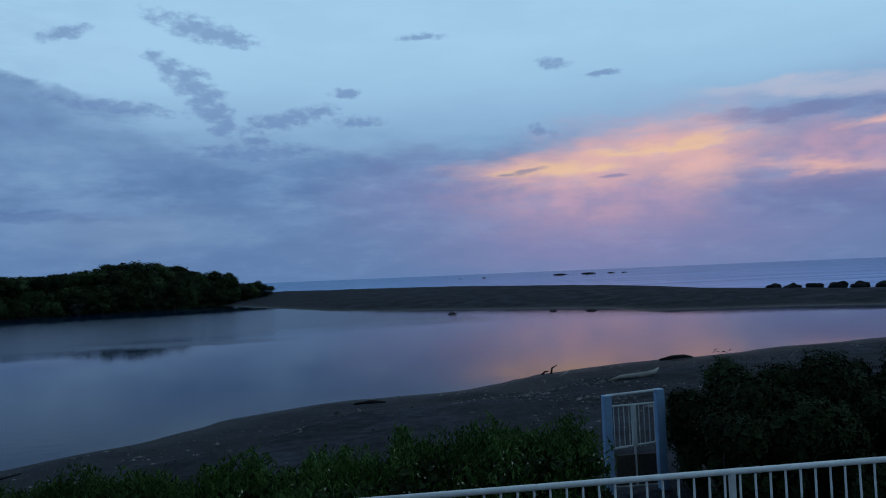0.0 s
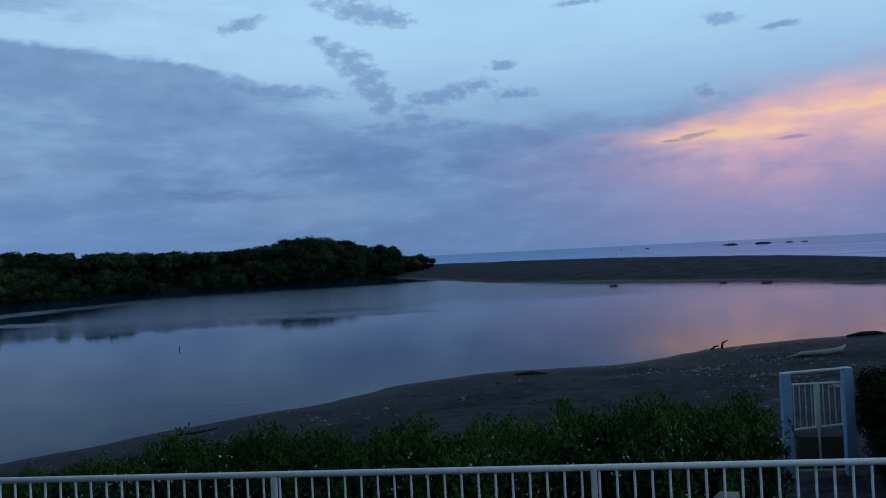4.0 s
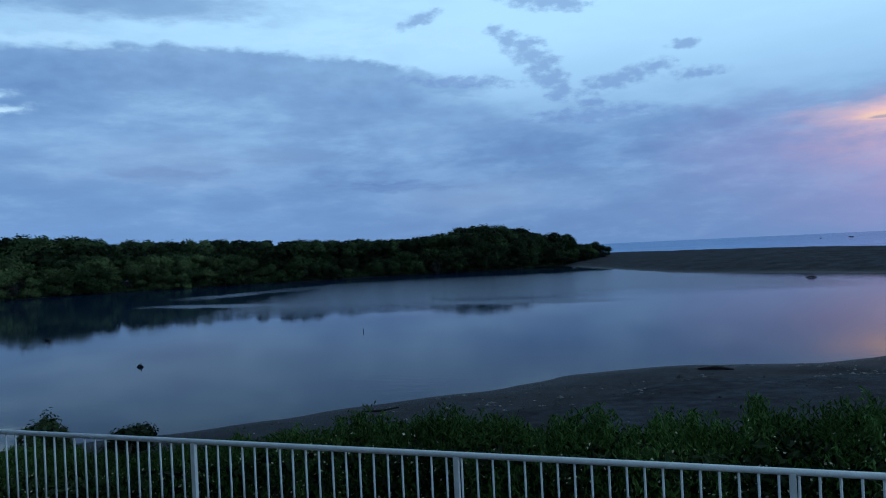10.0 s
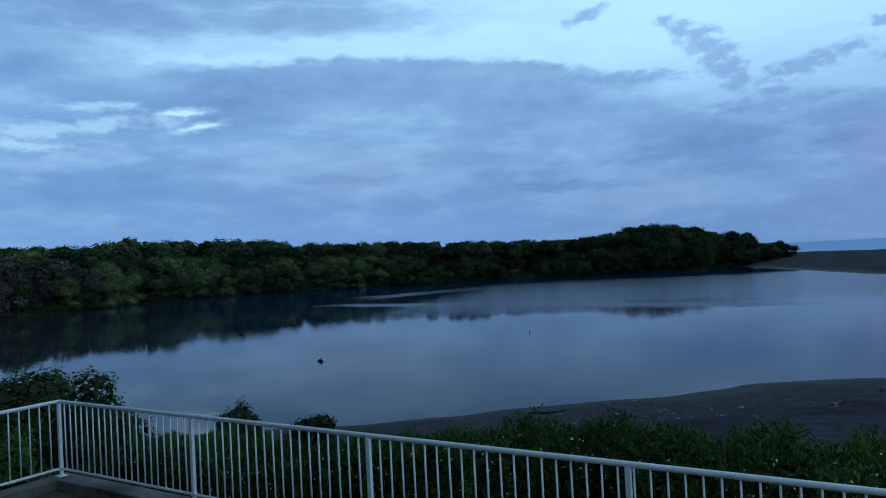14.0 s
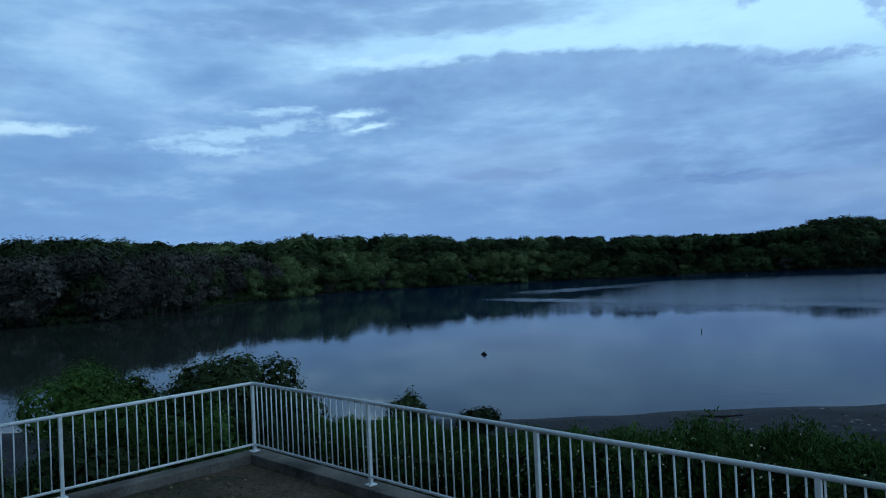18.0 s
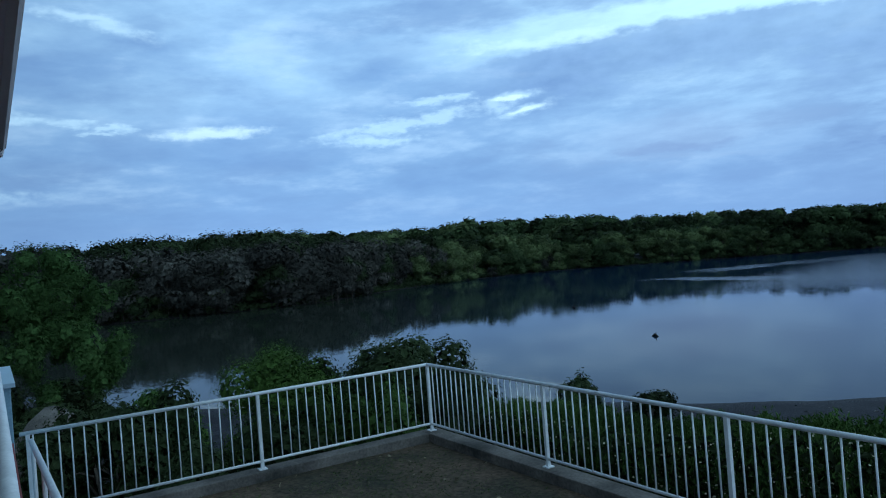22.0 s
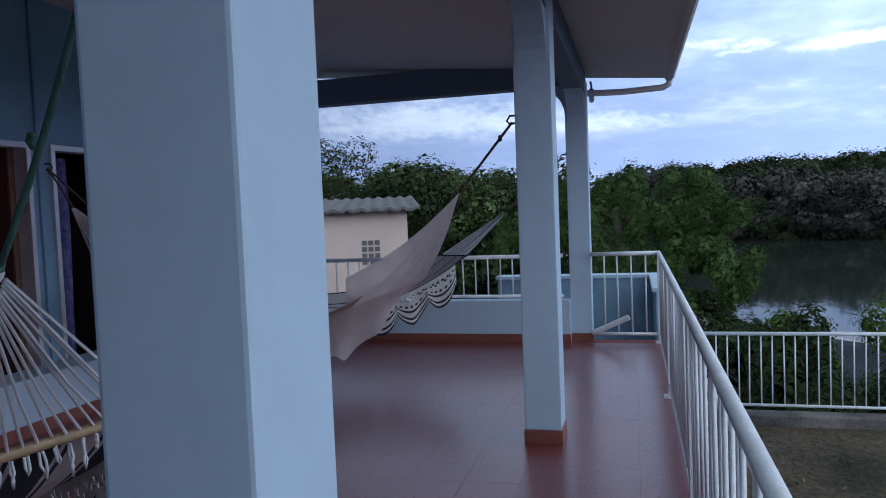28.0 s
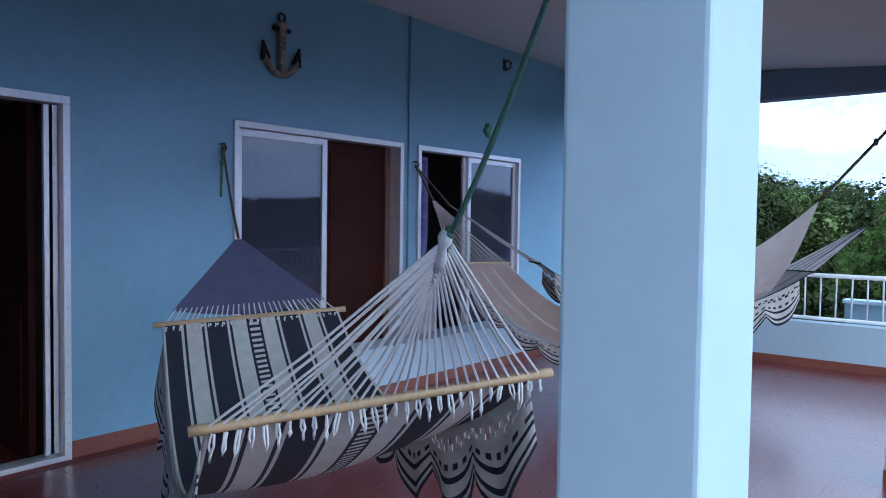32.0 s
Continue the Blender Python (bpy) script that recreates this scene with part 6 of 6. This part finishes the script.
for k in range(5):
    o = lerp(apexB1, (-0.70, -0.40, 2.12), 0.69 + 0.018 * k) + Vector((-0.012 * (k % 2), 0.008 * (k % 3 - 1), 0))
    add_tube(bundle, [o + Vector((0.017 * math.cos(1.05 * j), 0.012 * math.sin(1.05 * j), 0.005 * math.sin(2.1 * j + k))) for j in range(7)], 0.0065, 6)
part("rope_bundle", bundle, GREEN_ROPE, h1, "thick tangled knot of green rope", True)
rope(h1, (-0.74, -0.41, 2.10), (-0.72, -0.52, 1.88), 0.007, GREEN_ROPE, "rope_tail", 0.0, "loose green rope end")
rope(h1, apexA1, (-2.42, WALL_Y + 0.03, 1.89), 0.008, BROWN_ROPE, "wall_rope", 0.03, "", (0.97,))
rope(h1, (-2.41, WALL_Y + 0.04, 1.87), (-2.40, WALL_Y + 0.04, 1.55), 0.009, GREEN_ROPE, "rope_tail", 0.0, "loose dark green rope end", (0.05, 0.3))
hook(h1, (-2.42, WALL_Y, 1.91), (0, 1, 0))
hook(h1, (-0.70, -0.384, 2.14), (0, -1, 0))

GAUZE = BLUSH.copy()
GAUZE.name = "blush_gauze"
GAUZE.node_tree.nodes["Principled BSDF"].inputs["Alpha"].default_value = 0.55

# blush hammock between the wall and the second column
h2 = thing("hammock", "blush cotton hammock gathered at one end", "hammock", "terrace hammocks")
A2 = ((-4.06, -3.35, 1.07), (-4.80, -3.35, 1.05))
B2 = ((-4.15, -1.52, 0.82), (-4.60, -1.58, 0.88))
apexA2, apexB2 = (-4.38, -3.84, 1.58), (-4.34, -0.80, 1.56)
bed_cloth(h2, A2, B2, 0.36, 0.10, [(1, 0), (12, 2), (1, 0), (8, 2), (1, 0), (12, 2), (1, 0)], "plain blush cloth")
spreader(h2, A2, 0.012)
strings(h2, apexA2, A2, 24, CREAM, 0.003, 0.0, 0.04)
sail = bmesh.new()
n = 16
rows_s = []
for j in range(9):
    t = j / 8
    row = []
    for k in range(n + 1):
        u = k / n
        hem = lerp((-4.58, -1.72, 0.99), (-4.12, -1.00, 1.03), u) - Vector((0, 0, 0.34 * math.sin(math.pi * u ** 0.8))) - Vector((0, 0.16 * math.sin(math.pi * u), 0))
        pleat = Vector((0.02 * math.sin(k * 1.9), 0, 0.012 * math.sin(k * 2.3))) * (1 - t)
        row.append(sail.verts.new(hem.lerp(Vector(apexB2), t ** 0.9) + pleat - Vector((0, 0, 0.06 * math.sin(math.pi * t)))))
    rows_s.append(row)
for p, q in zip(rows_s, rows_s[1:]):
    for k in range(n):
        sail.faces.new((p[k], p[k + 1], q[k + 1], q[k]))
sob = part("gathered_end", sail, GAUZE, h2, "cloth gathered into a point", True)
drape = bmesh.new()
rows_d = []
for j in range(9):
    t = j / 8
    row = []
    for k in range(37):
        s = k / 36
        fall = 0.34 * (0.55 + 0.45 * math.sin(math.pi * min(s * 1.15, 1.0))) * (1 - 0.85 * s ** 3) + 0.02 * math.sin(s * 21)
        fold = Vector((0.035 * math.sin(s * 17), 0.012 * math.sin(s * 11), 0)) * t
        row.append(drape.verts.new(lerp((-4.14, -1.85, 0.72), (-4.11, -1.01, 1.02), s) + fold - Vector((0, 0.05 * t * s, t * fall))))
    rows_d.append(row)
for p, q in zip(rows_d, rows_d[1:]):
    for k in range(36):
        drape.faces.new((p[k], p[k + 1], q[k + 1], q[k]))
dob = part("side_drape", drape, GAUZE, h2, "thin blush cloth hanging at the side", True)
fringe(h2, A2, B2, 0.36, 0.10, 0.0, 0.16, 5, (0.4, 0, 0), "cream crocheted edging", 0.1, 0.9)
rope(h2, apexB2, (-4.24, -0.42, 1.98), 0.009, BROWN_ROPE, "rope", 0.0, "dark rope to the column", (0.78, 0.1))
rope(h2, apexA2, (-4.40, WALL_Y + 0.03, 1.90), 0.008, BROWN_ROPE, "wall_rope", 0.0, "", (0.9,))
hook(h2, (-4.24, -0.383, 2.02), (0, -1, 0))
hook(h2, (-4.40, WALL_Y, 1.93), (0, 1, 0))

# cream and black trimmed hammock across the far corner
h3 = thing("hammock", "cream hammock with black and white crocheted trim", "hammock", "terrace hammocks")
A3 = ((-4.86, -3.05, 1.06), (-5.36, -3.46, 1.04))
B3 = ((-6.40, -1.25, 1.01), (-6.95, -1.66, 0.98))
apexA3, apexB3 = (-4.62, -3.85, 1.55), (-7.08, -0.93, 1.44)
bed_cloth(h3, A3, B3, 0.36, 0.08, [(1, 1), (8, 0), (1, 1), (3, 2), (8, 0), (1, 1), (8, 0), (1, 1)], "cream cloth with thin dark stripes")
fringe(h3, A3, B3, 0.36, 0.08, 0.0, 0.30, 7, (0.5, 0.5, 0), "black and white crocheted trim with scallops")
fringe(h3, A3, B3, 0.36, 0.08, 1.0, 0.26, 7, (-0.5, -0.5, 0), "black and white crocheted trim with scallops")
for bar in (A3, B3):
    part("spreader_bar", tube([bar[0], bar[1]], 0.012, 8), DARKWOOD, h3, "dark spreader bar", True)
woven_fan(h3, apexB3, B3, 0.95, PALE_GREY, "grey woven end with dark lines")
strings(h3, apexB3, B3, 7, NAVY, 0.0022, 0.0, 0.01)
strings(h3, apexA3, A3, 14, CREAM, 0.003, 0.0, 0.02)
rope(h3, apexB3, (-7.55, -0.42, 1.96), 0.008, BROWN_ROPE, "rope", 0.0, "dark rope to the column", (0.1, 0.9))
rope(h3, apexA3, (-4.42, WALL_Y + 0.03, 1.88), 0.008, BROWN_ROPE, "wall_rope", 0.0)
hook(h3, (-7.56, -0.383, 1.99), (0, -1, 0))

# ---- wall anchor, lamp ----
OLDWOOD = material("weathered_anchor_paint", (0.40, 0.34, 0.27), 0.8, 0.0, 0.5, 14, 0.5, 60, second=(0.10, 0.07, 0.05))
anchor = thing("anchor_ornament", "weathered wooden ship's anchor hung on the blue wall", "ornament", at=(-2.91, WALL_Y + 0.03, 2.43))
part("shank", box((-0.028, -0.025, 0.03), (0.028, 0.025, 0.40), 0.008), OLDWOOD, anchor)
arc = [(0.155 * math.sin(a), 0, 0.19 - 0.17 * math.cos(a)) for a in (radians(-72 + 12 * k) for k in range(13))]
part("arm", tube(arc, [0.014] + [0.024] * 11 + [0.014], 8), OLDWOOD, anchor, "", True)
for sx in (-1, 1):
    fb = bmesh.new()
    vs_ = [fb.verts.new(p) for p in ((sx * 0.10, -0.012, 0.12), (sx * 0.175, -0.012, 0.10), (sx * 0.165, -0.012, 0.24), (sx * 0.10, 0.012, 0.12), (sx * 0.175, 0.012, 0.10), (sx * 0.165, 0.012, 0.24))]
    for f in ((0, 1, 2), (5, 4, 3), (0, 3, 4, 1), (1, 4, 5, 2), (2, 5, 3, 0)):
        fb.faces.new([vs_[k] for k in f])
    bmesh.ops.recalc_face_normals(fb, faces=fb.faces)
    part("fluke", fb, DARKWOOD, anchor)
part("stock", tube([(-0.075, 0, 0.345), (0.075, 0, 0.345)], 0.017, 8), DARKWOOD, anchor, "", True)
ringb = [(0.03 * math.cos(a), 0, 0.43 + 0.03 * math.sin(a)) for a in (2 * math.pi * k / 12 for k in range(13))]
part("ring", tube(ringb, 0.008, 6), DARKWOOD, anchor, "", True)
wall_hook = thing("wall_hook", "dark iron hammock hook high on the blue wall", "hook", at=(-5.81, WALL_Y, 3.03))
part("plate", box((-0.025, -0.004, -0.06), (0.025, 0.008, 0.06), 0.003), STEEL, wall_hook)
part("ring", tube([(0.0, 0.008, 0.03), (0.0, 0.05, 0.045), (0.0, 0.085, 0.01), (0.0, 0.075, -0.04), (0.0, 0.04, -0.055), (0.0, 0.02, -0.03)], 0.009, 7), STEEL, wall_hook, "", True)
lamp = thing("hanging_lamp", "small dark lamp holder under the roof corner", "lamp", at=(-7.9, -0.12, 2.66))
part("arm", tube([(0.15, 0, 0.10), (0.0, 0, 0.08), (0, 0, 0.0)], 0.012, 7), STEEL, lamp)
part("cap", tube([(0, 0, 0.05), (0, 0, 0.02), (0, 0, -0.02)], [0.02, 0.05, 0.055], 10), STEEL, lamp)
part("bulb", tube([(0, 0, -0.02), (0, 0, -0.05), (0, 0, -0.085), (0, 0, -0.10)], [0.02, 0.032, 0.026, 0.006], 10), SOFFIT, lamp, "unlit pale bulb", True)

# ---- yard grass, leaf litter ----
g = np.random.default_rng(31)
n = 26000
bx, by = g.uniform(YARD_X + 0.15, 8.0, n), g.uniform(0.75, YARD_Y - 0.2, n)
patch = np.sin(bx * 1.3 + 2 * np.sin(by * 0.9)) * np.sin(by * 1.7 + np.sin(bx * 0.8)) + g.normal(0, 0.35, n)
pick = patch > 0.05
tufts = np.repeat(np.stack([bx[pick], by[pick], np.full(pick.sum(), YARD_Z + 0.012)], 1), 3, 0)
tufts[:, :2] += g.normal(0, 0.03, (len(tufts), 2))
TURF = foliage("thin_dry_grass_blades", (0.10, 0.13, 0.05))
gm = new("yard_grass", leaf_mesh("yard_grass", leaf_cloud(tufts, 0.036, g, 0.16, 0.35), TURF))
tagged(gm, "thin patchy grass on the yard", "grass", kind="stuff")
n = 420
lx, ly = g.uniform(YARD_X + 0.15, 8.0, n), g.uniform(0.75, YARD_Y - 0.15, n)
LITTER = material("dry_fallen_leaves", (0.24, 0.19, 0.12), 0.8, 0.0, 0.6, 9, 0.2, 40, per="island")
lit_leaves = new("fallen_leaves", leaf_mesh("fallen_leaves", leaf_cloud(np.stack([lx, ly, np.full(n, YARD_Z + 0.02)], 1), 0.06, g, 0.6), LITTER))
tagged(lit_leaves, "dry fallen leaves scattered on the yard", "leaves", kind="stuff")

# ---- terrace tiles ----
T, GAP = 0.305, 0.0018
tile_mesh = mesh_of("tile", box((GAP / 2, GAP / 2, -0.012), (T - GAP / 2, T - GAP / 2, 0.0), 0.0), TILE)
floor_root = tagged(new("floor"), "glossy dark red clay tile floor of the terrace", "floor", kind="structure")
rest = bmesh.new()
count = 0
g = np.random.default_rng(12)
for i in range(int((EAST - END_X - 0.1) / T)):
    for j in range(int((RAIL_Y + 0.05 - WALL_Y) / T) + 1):
        x, y = END_X + 0.1 + i * T, RAIL_Y + 0.07 - (j + 1) * T
        if y < WALL_Y:
            continue
        if -7.0 < x < -0.6 and y > -3.0 and count < 300:
            o = new("tile", tile_mesh)
            o.parent = floor_root
            o.location = (x, y, g.uniform(-0.0003, 0.0003))
            count += 1
        else:
            add_box(rest, (x + GAP / 2, y + GAP / 2, -0.012), (x + T - GAP / 2, y + T - GAP / 2, g.uniform(-0.0003, 0.0003)))
ro = part("tile_rest", rest, TILE, floor_root)
ro["kind"] = "stuff"
